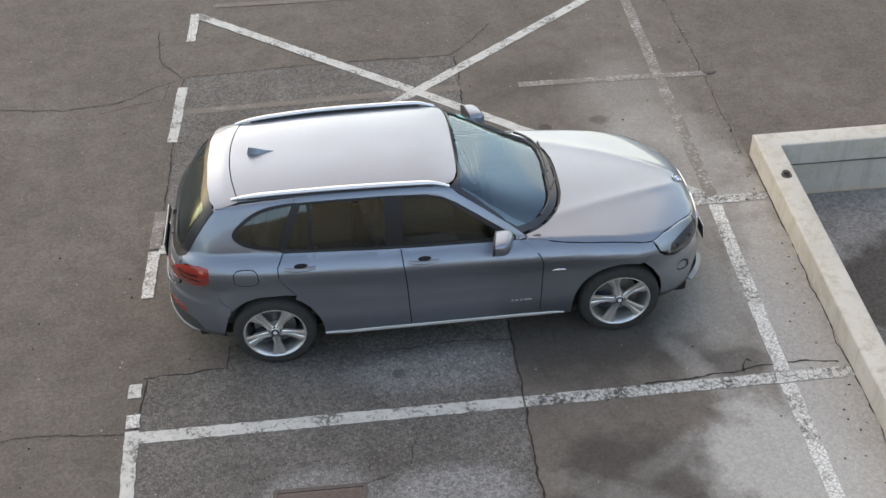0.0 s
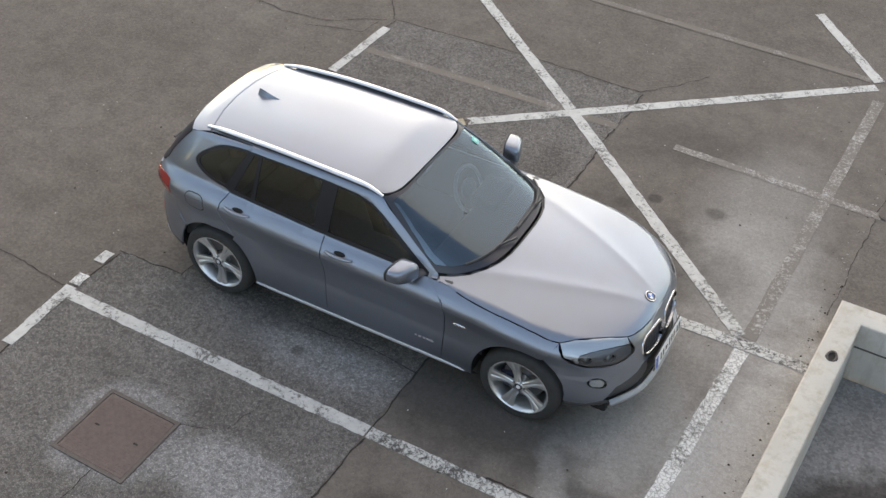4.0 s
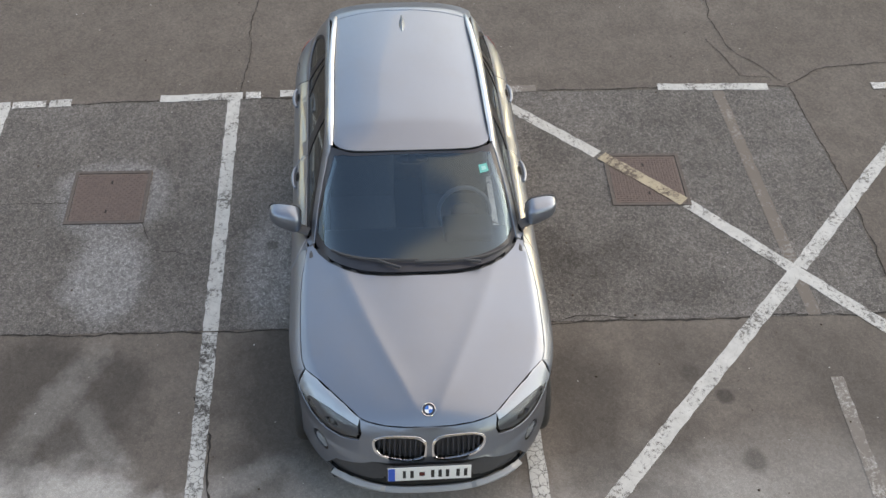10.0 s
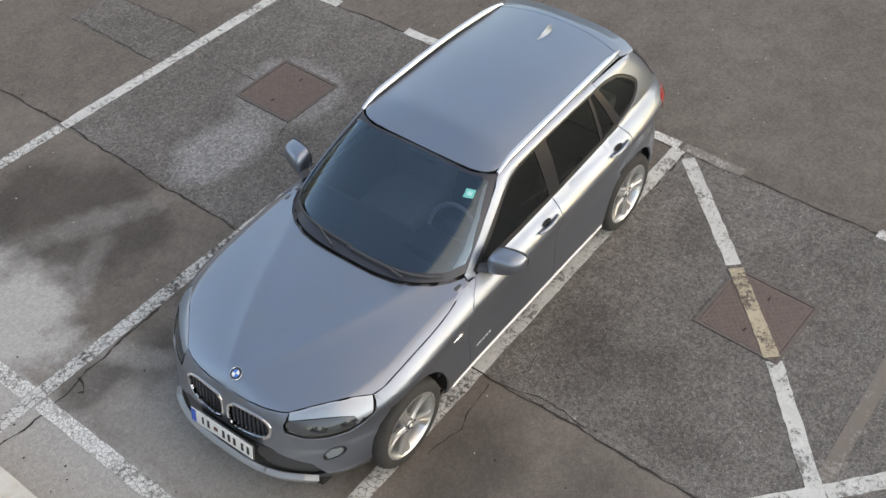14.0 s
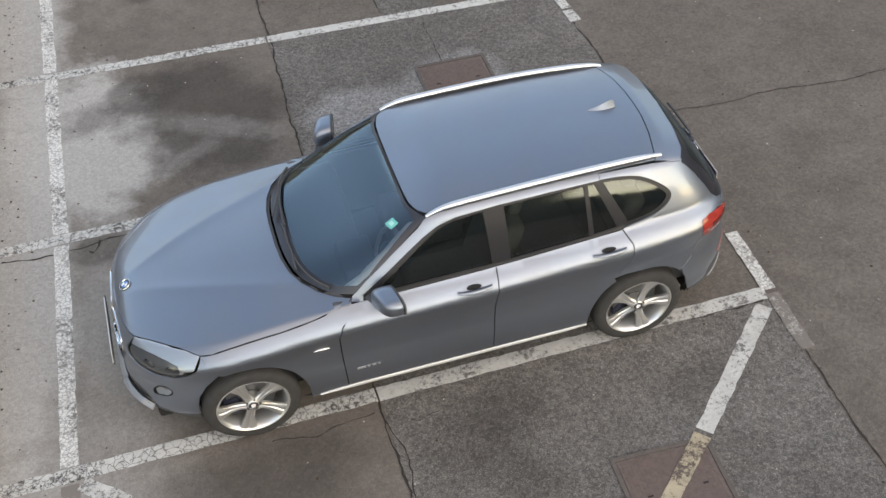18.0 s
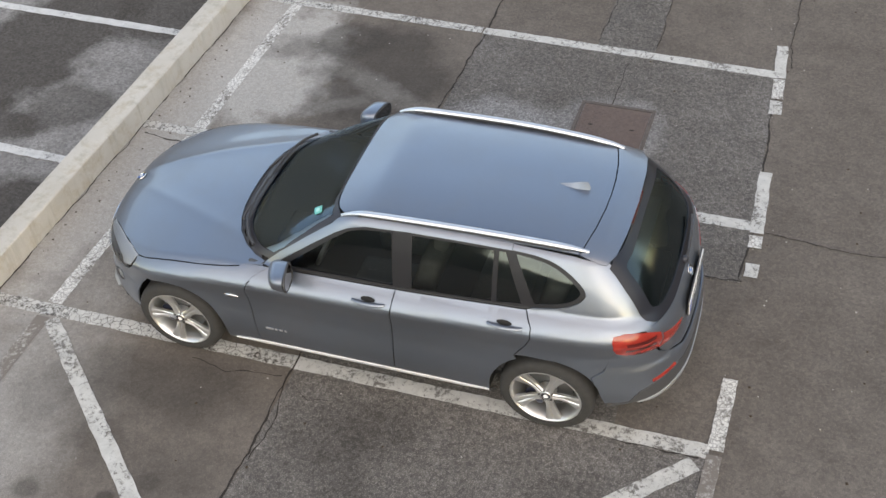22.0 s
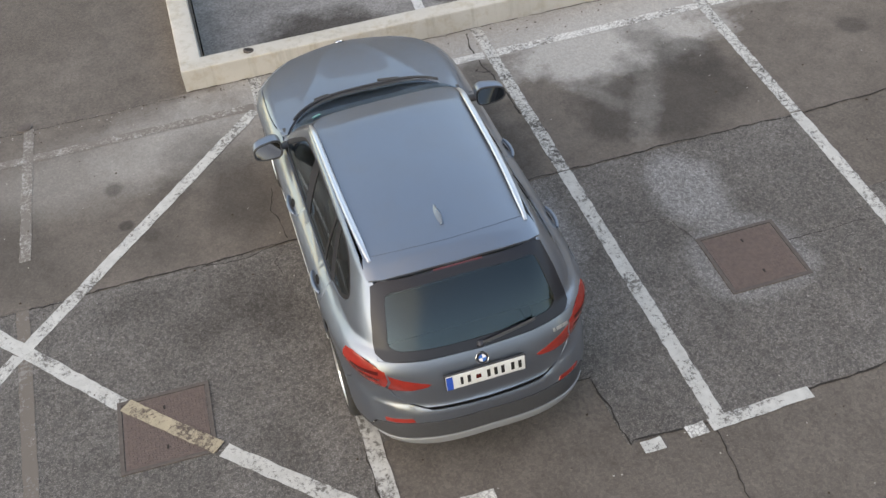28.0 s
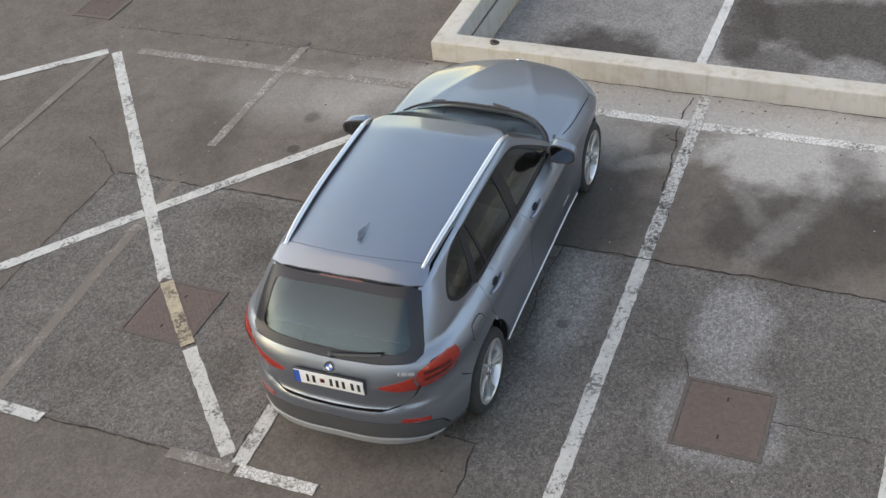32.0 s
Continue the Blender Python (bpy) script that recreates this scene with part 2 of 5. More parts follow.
lower_mat = asphalt("lower_deck_asphalt", (0.225, 0.215, 0.208), (0.31, 0.3, 0.292), 0.1, 170, 0.2, [
    (DARK, 0.8, 5.2, -1.55, 0.75, 0.3, 0, 0.4, 0.7), (DARK, 0.6, 4.45, -1.95, 0.5, 0.4, 20, 0.5, 0.7), (DARK, 0.4, 6.1, -0.2, 0.35, 0.22, 10, 0.9, 1.0, 4.0), (DARK, 0.6, 4.4, 0.35, 0.12, 0.1, 0, 0.6, 0.5),
    (DARK, 0.85, 4.1, -0.2, 0.9, 0.6, 40, 0.4, 0.6), (DARK, 0.85, 5.3, -3.0, 1.6, 0.7, 80, 0.4, 0.6), (DARK, 0.8, 4.2, -3.9, 0.6, 0.8, 0, 0.4, 0.6)])


def concrete(name, a, b2, stain):
    m, n, l, b = material(name)
    vec = n.new("ShaderNodeTexCoord").outputs["Object"]
    col = mix_node(n, l, ramp_node(n, l, noise_node(n, l, vec, 1.6, 6.0), 0.3, 0.7), a, b2)
    mp = n.new("ShaderNodeMapping")
    mp.inputs["Scale"].default_value = (7, 7, 0.8)
    l.new(vec, mp.inputs["Vector"])
    col = mix_node(n, l, ramp_node(n, l, noise_node(n, l, mp.outputs[0], 1.0, 6.0, 0.7), 0.52, 0.72, 0.0, 0.6), col, stain)
    col = mix_node(n, l, ramp_node(n, l, noise_node(n, l, vec, 5.5, 7.0, 0.75), 0.5, 0.72, 0.0, 0.55), col, tuple(c * k for c, k in zip(stain, (1.25, 1.05, 0.8))))
    fine = noise_node(n, l, vec, 90, 4.0)
    col = mix_node(n, l, ramp_node(n, l, fine, 0.62, 0.75, 0.0, 0.5), col, tuple(c * 0.55 for c in a))
    l.new(col, b.inputs["Base Color"])
    b.inputs["Roughness"].default_value = 0.88
    bp = n.new("ShaderNodeBump")
    bp.inputs["Strength"].default_value, bp.inputs["Distance"].default_value = 0.4, 0.008
    l.new(fine, bp.inputs["Height"])
    l.new(bp.outputs[0], b.inputs["Normal"])
    return m


wall_mat = concrete("parapet_concrete", (0.5, 0.47, 0.42), (0.6, 0.57, 0.52), (0.3, 0.28, 0.22))


def paint(name, colour, under, wear, cells=6.0, open_=0.03, deep=0.85):
    """Road paint worn through to the asphalt: wear 0 is whole, 1 all gone."""
    m, n, l, b = material(name)
    vec = n.new("ShaderNodeTexCoord").outputs["Object"]
    big = noise_node(n, l, vec, 3.0, 3.0)
    chips = noise_node(n, l, vec, 30, 8.0, 0.8)
    ad = n.new("ShaderNodeMath")
    ad.operation = "MULTIPLY_ADD"
    ad.inputs[1].default_value = 0.55
    l.new(big, ad.inputs[0])
    l.new(chips, ad.inputs[2])
    mid = 0.48 + 0.55 * wear
    mask = ramp_node(n, l, ad.outputs[0], mid, mid + 0.09)
    vo = n.new("ShaderNodeTexVoronoi")
    vo.feature = "DISTANCE_TO_EDGE"
    vo.inputs["Scale"].default_value = cells
    wp = n.new("ShaderNodeVectorMath")
    wp.operation = "ADD"
    wob = n.new("ShaderNodeTexNoise")
    wob.inputs["Scale"].default_value = 14.0
    l.new(vec, wob.inputs["Vector"])
    sc = n.new("ShaderNodeVectorMath")
    sc.operation = "SCALE"
    sc.inputs["Scale"].default_value = 0.08
    l.new(wob.outputs["Color"], sc.inputs[0])
    l.new(vec, wp.inputs[0])
    l.new(sc.outputs[0], wp.inputs[1])
    l.new(wp.outputs[0], vo.inputs["Vector"])
    mm = n.new("ShaderNodeMath")
    mm.operation = "MINIMUM"
    l.new(mask, mm.inputs[0])
    l.new(ramp_node(n, l, vo.outputs["Distance"], 0.006, open_, deep, 1.0), mm.inputs[1])
    mask = mm.outputs[0]
    tone = mix_node(n, l, ramp_node(n, l, noise_node(n, l, vec, 9, 5.0), 0.3, 0.7), colour, tuple(c * 0.8 for c in colour))
    l.new(mix_node(n, l, mask, tuple(under), tone), b.inputs["Base Color"])
    b.inputs["Roughness"].default_value = 0.85
    bp = n.new("ShaderNodeBump")
    bp.inputs["Strength"].default_value, bp.inputs["Distance"].default_value = 0.5, 0.003
    l.new(mask, bp.inputs["Height"])
    l.new(bp.outputs[0], b.inputs["Normal"])
    return m


LINE_WHITE = (0.62, 0.61, 0.58)
paint_good = paint("line_paint", LINE_WHITE, (0.16, 0.15, 0.14), 0.33)
paint_cracked = paint("line_paint_cracked", LINE_WHITE, (0.085, 0.078, 0.072), 0.335, 17.0, 0.06, 0.12)
paint_worn = paint("line_paint_worn", (0.78, 0.765, 0.73), (0.2, 0.185, 0.17), 0.34, 30.0, 0.12, 0.2)
paint_thin = paint("line_paint_thin", (0.5, 0.48, 0.45), (0.2, 0.175, 0.155), 0.56, 26.0, 0.2, 0.3)
paint_faint = paint("line_paint_faint", (0.3, 0.28, 0.26), (0.175, 0.148, 0.127), 0.6)
crack_mat = simple("crack_dirt", (0.035, 0.03, 0.026), 0.95)
rust_mat = simple("cover_iron", (0.165, 0.122, 0.107), 0.75, 0.2, grain=0.3, scale=25, bump=0.3)

# ---- ground, lower deck and parapet ----
REAR_X, JOINT_X = -2.43, 0.505   # bay rear edge, joint between the two asphalt strips


def sheet(name, pts, z, mat, label, thick=0.0):
    bm = bmesh.new()
    f = bm.faces.new([bm.verts.new((x, y, z)) for x, y in pts])
    if f.normal.z < 0:
        f.normal_flip()
    bm.normal_update()
    if bm.faces[:][0].normal.z < 0:
        bmesh.ops.reverse_faces(bm, faces=bm.faces[:])
    if thick:
        top = bm.faces[:][0]
        r = bmesh.ops.extrude_face_region(bm, geom=[top])
        bmesh.ops.translate(bm, vec=(0, 0, -thick), verts=[v for v in bm.verts if any(top is ff for ff in v.link_faces)])
        bmesh.ops.recalc_face_normals(bm, faces=bm.faces[:])
    ob = part(name, bm, mat, smooth=False)
    tagged(ob, label, name.split("_")[0], kind="structure")
    return ob


FAR = 400.0
sheet("ground", [(-FAR, -FAR), (3.2, -FAR), (3.2, 1.25), (FAR, 1.25), (FAR, FAR), (-FAR, FAR)], 0.0, lane_mat, "worn brown-grey asphalt of the parking deck")
lower = sheet("lower_deck", [(3.2, -FAR), (FAR, -FAR), (FAR, 1.25), (3.2, 1.25)], -0.36, lower_mat, "lower parking deck asphalt with damp stains")
PATCH_RIGHT, PATCH_LEFT = -3.7, 3.82
sheet("bay_rear_asphalt", [(-2.36, PATCH_RIGHT), (JOINT_X, PATCH_RIGHT), (JOINT_X, PATCH_LEFT), (-1.0, 3.83), (-2.5, 3.74), (-2.48, 0.76), (-1.84, 0.76), (-1.78, -0.89), (-2.44, -0.92)],
      0.003, patch_mat, "coarse grey asphalt patch across the parking bays", 0.02)
sheet("repair_patch", [(-1.16, -5.0), (-0.62, -5.0), (-0.63, -3.71), (-1.19, -3.71)], 0.003, patch_mat, "coarse grey asphalt repair strip", 0.02)
sheet("bay_front_asphalt", [(JOINT_X + 0.012, -30.0), (3.0, -30.0), (3.17, 1.45), (3.12, 5.6), (JOINT_X + 0.012, PATCH_LEFT)], 0.0025, front_mat, "brown asphalt with damp and pale stains", 0.02)


def wall_run(name, pts_outer, pts_inner, top, bottom, label):
    """A parapet with rounded top edges between its outer and inner lines."""
    bm = bmesh.new()
    loop = pts_outer + pts_inner[::-1]
    lo = [bm.verts.new((x, y, bottom)) for x, y in loop]
    f = bm.faces.new(lo)
    r = bmesh.ops.extrude_face_region(bm, geom=[f])
    bmesh.ops.translate(bm, vec=(0, 0, top - bottom), verts=[g for g in r["geom"] if isinstance(g, bmesh.types.BMVert)])
    bmesh.ops.recalc_face_normals(bm, faces=bm.faces[:])
    edges = [e for e in bm.edges if all(v.co.z > top - 1e-4 for v in e.verts)]
    bmesh.ops.bevel(bm, geom=edges, offset=0.018, segments=3, profile=0.6, affect="EDGES")
    ob = part(name, bm, wall_mat)
    return tagged(ob, label, "wall", kind="structure")


wall_run("wall_parapet", [(2.98, -30.0), (3.1, -3.8), (3.13, -1.5), (3.195, 1.49), (30.0, 1.67)], [(3.22, -30.0), (3.325, -3.8), (3.35, -1.5), (3.41, 1.27), (30.0, 1.45)], 0.235, -0.6,
         "low weathered concrete parapet between the two decks")


def line_strip(name, a, b, width, mat, label, wobble=0.005, z=0.0066, seed=0):
    """A painted stripe from a to b, with uneven edges."""
    rnd = random.Random(seed)
    a, b = Vector(a), Vector(b)
    n = max(2, int((b - a).length / 0.07))
    side = Vector((-(b - a).y, (b - a).x)).normalized() * width / 2
    verts, faces = [], []
    for i in range(n + 1):
        p = a.lerp(b, i / n)
        for s in (1, -1):
            q = p + side * (s + rnd.uniform(-1, 1) * wobble / width * 2)
            verts.append((q.x, q.y, z))
    for i in range(n):
        faces.append((2 * i, 2 * i + 1, 2 * i + 3, 2 * i + 2))
    me = mesh_of(name, verts, faces, False)
    if me.polygons[0].normal.z < 0:
        me.flip_normals()
    ob = put_mesh(name, me, mat)
    return tagged(ob, label, "marking", "parking markings", "structure")


WHITE = "white painted parking bay line, chipped and cracked"
WORN = "worn white bay line, half scuffed away"
FAINT = "faded old bay line, almost gone"
for y_rear, y_front, x_rear, x_front, wide, seed_ in ((-1.575, -1.515, REAR_X, 3.12, 0.115, 1), (0.70, 0.81, -2.49, 3.16, 0.12, 2), (-3.665, -3.79, -2.36, 3.08, 0.11, 3), (-5.75, -6.0, -2.36, 2.9, 0.11, 31)):
    y_mid = y_rear + (y_front - y_rear) * (0.52 - x_rear) / (x_front - x_rear)   # on the brown asphalt the paint is crazed all over
    line_strip("bay_line", (x_rear, y_rear), (0.515, y_mid), wide, paint_good, "white painted parking bay line, lightly chipped", seed=seed_)
    line_strip("bay_line", (0.53, y_mid), (x_front, y_front), wide, paint_cracked, WHITE, seed=seed_ + 40)
line_strip("front_line", (2.52, -9.0), (2.565, -3.85), 0.12, paint_worn, WORN, z=0.0058, seed=4)
line_strip("front_line", (2.567, -3.72), (2.582, -1.59), 0.12, paint_worn, WORN, z=0.0058, seed=5)
line_strip("front_line", (2.585, -1.45), (2.64, 0.73), 0.12, paint_worn, WORN, z=0.0058, seed=6)
line_strip("front_line", (2.645, 0.88), (2.67, 5.0), 0.12, paint_thin, FAINT, z=0.0058, seed=7)
line_strip("cross_line", (2.57, 0.89), (0.05, 3.08), 0.12, paint_good, WHITE, seed=8, z=0.0074)
line_strip("cross_line", (-0.03, 3.15), (-2.47, 5.2), 0.12, paint_good, WHITE, seed=9, z=0.0074)
line_strip("cross_line", (-2.42, 0.82), (-1.52, 1.72), 0.12, paint_good, WHITE, seed=10)
line_strip("cross_line", (-0.83, 2.395), (2.58, 5.26), 0.12, paint_good, WHITE, seed=11)
line_strip("old_line", (-2.46, 3.03), (0.5, 3.12), 0.11, paint_faint, FAINT, z=0.0054, seed=12)
line_strip("old_line", (1.13, 3.1), (3.18, 3.06), 0.10, paint_thin, FAINT, z=0.0054, seed=13)
line_strip("bay_line", (-2.3, 5.43), (2.5, 5.38), 0.10, paint_faint, FAINT, z=0.0054, seed=14)
line_strip("cross_line", (2.58, 5.38), (1.6, 6.5), 0.12, paint_good, WHITE, seed=15)
end_x = curve1([(-6.0, -2.2), (-4.14, -2.33), (-3.08, -2.40), (-1.5, -2.475), (-1.0, -2.505), (0.7, -2.53), (2.46, -2.53), (3.55, -2.51), (5.4, -2.5)])
for y0, y1, mat in ((-1.0, -1.15, paint_good), (-1.33, -1.47, paint_worn), (-1.5, -2.26, paint_good), (-3.07, -3.27, paint_good), (-3.3, -3.6, paint_worn), (-3.62, -4.14, paint_good), (-5.0, -5.55, paint_good),
                    (0.04, 0.68, paint_worn), (0.72, 1.28, paint_thin), (2.46, 3.54, paint_good), (4.57, 5.25, paint_worn), (5.7, 6.5, paint_worn)):
    line_strip("bay_end_mark", (end_x(y0), y0), (end_x(y1), y1), 0.105, mat, "short painted mark at a bay's end", z=0.0082, seed=int(y0 * 100) + 900)
for y0, x1 in ((-1.2, 12.0), (-3.42, 12.0), (-5.7, 12.0)):
    line_strip("lower_bay_line", (3.45, y0), (x1, y0 - 0.1), 0.11, paint("lower_line_paint", (0.66, 0.66, 0.65), (0.2, 0.2, 0.2), 0.22), "white bay line on the lower deck", z=-0.352, seed=int(-y0 * 10))


def crack(points, width, label="dark irregular crack in the asphalt", seed=0, z=0.0051, step=0.05):
    """A ragged narrow crack along a chain of points."""
    rnd = random.Random(seed)
    verts, faces, drift = [], [], 0.0
    for (ax, ay), (bx, by) in zip(points, points[1:]):
        d = math.hypot(bx - ax, by - ay)
        k = max(2, int(d / step))
        for i in range(k):
            u = i / k
            drift = drift * 0.75 + rnd.uniform(-0.012, 0.012)
            px, py = ax + (bx - ax) * u - (by - ay) / d * drift, ay + (by - ay) * u + (bx - ax) / d * drift
            w = width * rnd.uniform(0.25, 1.0) / 2
            verts += [(px - (by - ay) / d * w, py + (bx - ax) / d * w, z), (px + (by - ay) / d * w, py - (bx - ax) / d * w, z)]
    for i in range(len(verts) // 2 - 1):
        faces.append((2 * i, 2 * i + 1, 2 * i + 3, 2 * i + 2))
    me = mesh_of("crack", verts, faces, False)
    if me.polygons[0].normal.z < 0:
        me.flip_normals()
    return tagged(put_mesh("crack", me, crack_mat), label, "crack", "asphalt cracks", "structure")


SEAM = "dark open joint between asphalt strips"
for n_, (pts_, w_, lab_) in enumerate((
        ([(JOINT_X + 0.006, -6.0), (JOINT_X + 0.006, -3.0), (0.525, -1.5), (0.52, 0.9), (0.51, 2.4), (0.49, 3.2), (0.52, 3.85)], 0.022, SEAM),
        ([(-2.52, -1.53), (-3.1, -1.47), (-3.5, -1.5), (-4.4, -1.43), (-6.5, -1.55), (-9.0, -1.35)], 0.013, ""),
        ([(-2.35, -3.7), (-2.43, -1.6), (-2.45, -0.92), (-1.79, -0.905), (-1.76, -0.6)], 0.02, SEAM),
        ([(-2.49, 0.76), (-2.5, 2.4), (-2.52, 3.75), (-1.0, 3.84), (0.51, 3.83)], 0.016, SEAM),
        ([(-1.85, 0.77), (-2.49, 0.775)], 0.016, SEAM),
        ([(0.46, 3.83), (0.7, 4.1), (1.0, 4.55)], 0.012, ""),
        ([(-2.54, 3.75), (-2.8, 4.1), (-2.85, 4.4), (-2.9, 4.9)], 0.014, ""),
        ([(-2.6, 3.7), (-3.2, 3.3), (-3.75, 3.24), (-4.4, 3.34), (-6.0, 3.2)], 0.014, ""),
        ([(-2.66, 3.6), (-2.7, 3.3), (-3.4, 3.1)], 0.01, ""),
        ([(3.13, 5.6), (3.15, 3.4), (3.12, 1.45)], 0.01, SEAM),
        ([(3.185, 1.46), (3.155, -0.1), (3.12, -1.55), (3.09, -3.8), (3.05, -11.0)], 0.016, "dirt gathered along the foot of the parapet"),
        ([(1.3, 0.93), (1.0, 0.97), (0.62, 0.9), (0.53, 0.88)], 0.012, ""),
        ([(0.47, 0.95), (0.3, 1.05), (0.1, 1.0)], 0.008, ""),
        ([(-2.36, -5.6), (-2.42, -4.2), (-2.45, -3.75)], 0.012, ""),
        ([(-1.17, -5.0), (-1.195, -3.78)], 0.012, SEAM), ([(-0.62, -5.0), (-0.63, -3.78)], 0.012, SEAM),
        ([(1.15, -1.60), (1.5, -1.46), (2.0, -1.43), (2.35, -1.40), (2.6, -1.36), (2.95, -1.37), (3.1, -1.42)], 0.02, "dark dirty crack beside the bay line"),
        ([(2.28, -1.42), (2.33, -1.30), (2.4, -1.36)], 0.03, ""), ([(0.53, 0.9), (0.45, 1.3), (0.47, 1.7)], 0.012, ""), ([(0.52, -0.84), (-0.1, -0.82), (-0.7, -0.86)], 0.012, ""),
        ([(-1.0, -2.86), (-0.98, -3.6)], 0.01, ""), ([(-0.72, -2.2), (-0.4, -2.1), (-0.3, -1.7)], 0.008, ""))):
    crack(pts_, w_, lab_ or "dark irregular crack in the asphalt", n_)

# ---- inspection covers ----
frame_mat = simple("cover_frame_iron", (0.135, 0.112, 0.1), 0.8, 0.2, grain=0.35, scale=30, bump=0.3)
tan_paint = paint("line_paint_on_iron", (0.5, 0.42, 0.3), (0.12, 0.09, 0.075), 0.37)


def cover(x0, x1, y0, y1, turn, label):
    w, h = (x1 - x0) / 2, (y1 - y0) / 2
    root = new("inspection_cover")
    root.matrix_world = pose((x0 + x1) / 2, (y0 + y1) / 2, 0.0, 0, 0, turn)
    tagged(root, label, "manhole cover", "inspection covers")
    bm = bmesh.new()
    for lo, hi in (((-w, -h, -0.01), (w, -h + 0.03, 0.012)), ((-w, h - 0.03, -0.01), (w, h, 0.012)), ((-w, -h + 0.03, -0.01), (-w + 0.03, h - 0.03, 0.012)), ((w - 0.03, -h + 0.03, -0.01), (w, h - 0.03, 0.012))):
        b2 = box_bm(lo, hi)
        tmp = bpy.data.meshes.new("tmp")
        b2.to_mesh(tmp)
        b2.free()
        bm.from_mesh(tmp)
        bpy.data.meshes.remove(tmp)
    part("frame", bm, frame_mat, root, "rusty iron frame", smooth=False)
    part("plate", box_bm((-w + 0.036, -h + 0.036, -0.01), (w - 0.036, h - 0.036, 0.008)), rust_mat, root, "rust-brown iron plate", smooth=False)
    v, f, k = [], [], 22
    for i in range(k):
        for j in range(k):
            cx, cy = (-w + 0.05) + (2 * w - 0.1) * (i + 0.5) / k, (-h + 0.05) + (2 * h - 0.1) * (j + 0.5) / k
            dx, dy = ((2 * w - 0.1) / k * 0.46, 0.004) if (i + j) % 2 else (0.004, (2 * h - 0.1) / k * 0.46)
            o = len(v)
            v += [(cx - dx, cy - dy, 0.0078), (cx + dx, cy - dy, 0.0078), (cx + dx, cy + dy, 0.0078), (cx - dx, cy + dy, 0.0078)]
            v += [(cx - dx * 0.7, cy - dy * 0.7, 0.0115), (cx + dx * 0.7, cy - dy * 0.7, 0.0115), (cx + dx * 0.7, cy + dy * 0.7, 0.0115), (cx - dx * 0.7, cy + dy * 0.7, 0.0115)]
            f += [(o + 4, o + 5, o + 6, o + 7)] + [(o + a, o + (a + 1) % 4, o + 4 + (a + 1) % 4, o + 4 + a) for a in range(4)]
    part_ob = put_mesh("tread", mesh_of("tread", v, f, False), rust_mat, root)
    part_ob["kind"] = "stuff"
    for sx in (-1, 1):
        part("lifting_slot", box_bm((sx * w * 0.55 - 0.018, -0.007, 0.0081), (sx * w * 0.55 + 0.018, 0.007, 0.0122)), crack_mat, root, "dark lifting slot", smooth=False)
    return root


cover(-1.39, -0.715, -2.855, -2.2, 0.0, "rust-brown iron inspection cover in the asphalt")
c2 = cover(-1.51, -0.815, 1.755, 2.435, -1.0, "rusty iron inspection cover crossed by a faded painted line")
cover(3.26, 3.75, 5.83, 6.4, 0.0, "small dark iron drain cover in the asphalt")
line_strip("cover_line", (-1.49, 1.75), (-0.85, 2.37), 0.12, tan_paint, "tan worn stripe painted over the iron cover", z=0.0135, seed=77)

cap = new("utility_cap")
cap.location = (3.22, 3.1, 0.0)
tagged(cap, "small round rusty utility cap in the ground", "utility cap")
bm = bmesh.new()
bmesh.ops.create_cone(bm, cap_ends=True, segments=24, radius1=0.075, radius2=0.07, depth=0.014, matrix=Matrix.Translation((0, 0, 0.007)))
part("cap_ring", bm, frame_mat, cap)
bm = bmesh.new()
bmesh.ops.create_cone(bm, cap_ends=True, segments=24, radius1=0.05, radius2=0.05, depth=0.004, matrix=Matrix.Translation((0, 0, 0.0155)))
part("cap_lid", bm, frame_mat, cap)
eye_ring = new("lifting_eye")
eye_ring.location = (3.305, 0.79, 0.235)
tagged(eye_ring, "small rusted iron lifting eye set in the parapet top", "lifting eye")
bm = bmesh.new()
ring_pts = [Vector((0.035 * math.cos(a), 0.045 * math.sin(a), 0.008 + 0.012 * math.sin(a))) for a in [2 * math.pi * k / 20 for k in range(20)]]
for k in range(20):
    a_, b_ = ring_pts[k], ring_pts[(k + 1) % 20]
    m_ = Matrix.Translation((a_ + b_) / 2) @ (b_ - a_).to_track_quat("Z", "Y").to_matrix().to_4x4()
    bmesh.ops.create_cone(bm, cap_ends=False, segments=8, radius1=0.009, radius2=0.009, depth=(b_ - a_).length * 1.25, matrix=m_)
part("ring", bm, frame_mat, eye_ring)
bm = bmesh.new()
bmesh.ops.create_cone(bm, cap_ends=True, segments=16, radius1=0.05, radius2=0.045, depth=0.006, matrix=Matrix.Translation((0, 0, 0.003)))
part("recess", bm, crack_mat, eye_ring)


far_mat = concrete("far_render", (0.22, 0.2, 0.18), (0.27, 0.25, 0.22), (0.14, 0.13, 0.11))


def far_wall(lo, hi, label):
    ob = part("far_building", box_bm(lo, hi, 0.1), far_mat, smooth=False)
    return tagged(ob, label, "building", "buildings round the deck", "structure")


# Out of view: plain blocks added to shape what paint and glass reflect.
far_wall((32.0, -60.0, -2.0), (44.0, 14.0, 13.0), "plain grey building beyond the lower deck")
far_wall((-40.0, 52.0, -2.0), (60.0, 60.0, 8.0), "low plain building row beyond the lane")
# Added to dim the sky mirrored in the rear glass.
far_wall((-62.0, -40.0, -2.0), (-50.0, 30.0, 12.0), "plain unseen block added to darken the rear glass")
# Height raised to darken what the car's right flank mirrors.
far_wall((-50.0, -60.0, -2.0), (60.0, -48.0, 16.0), "plain unseen row behind the deck, raised to darken reflections")


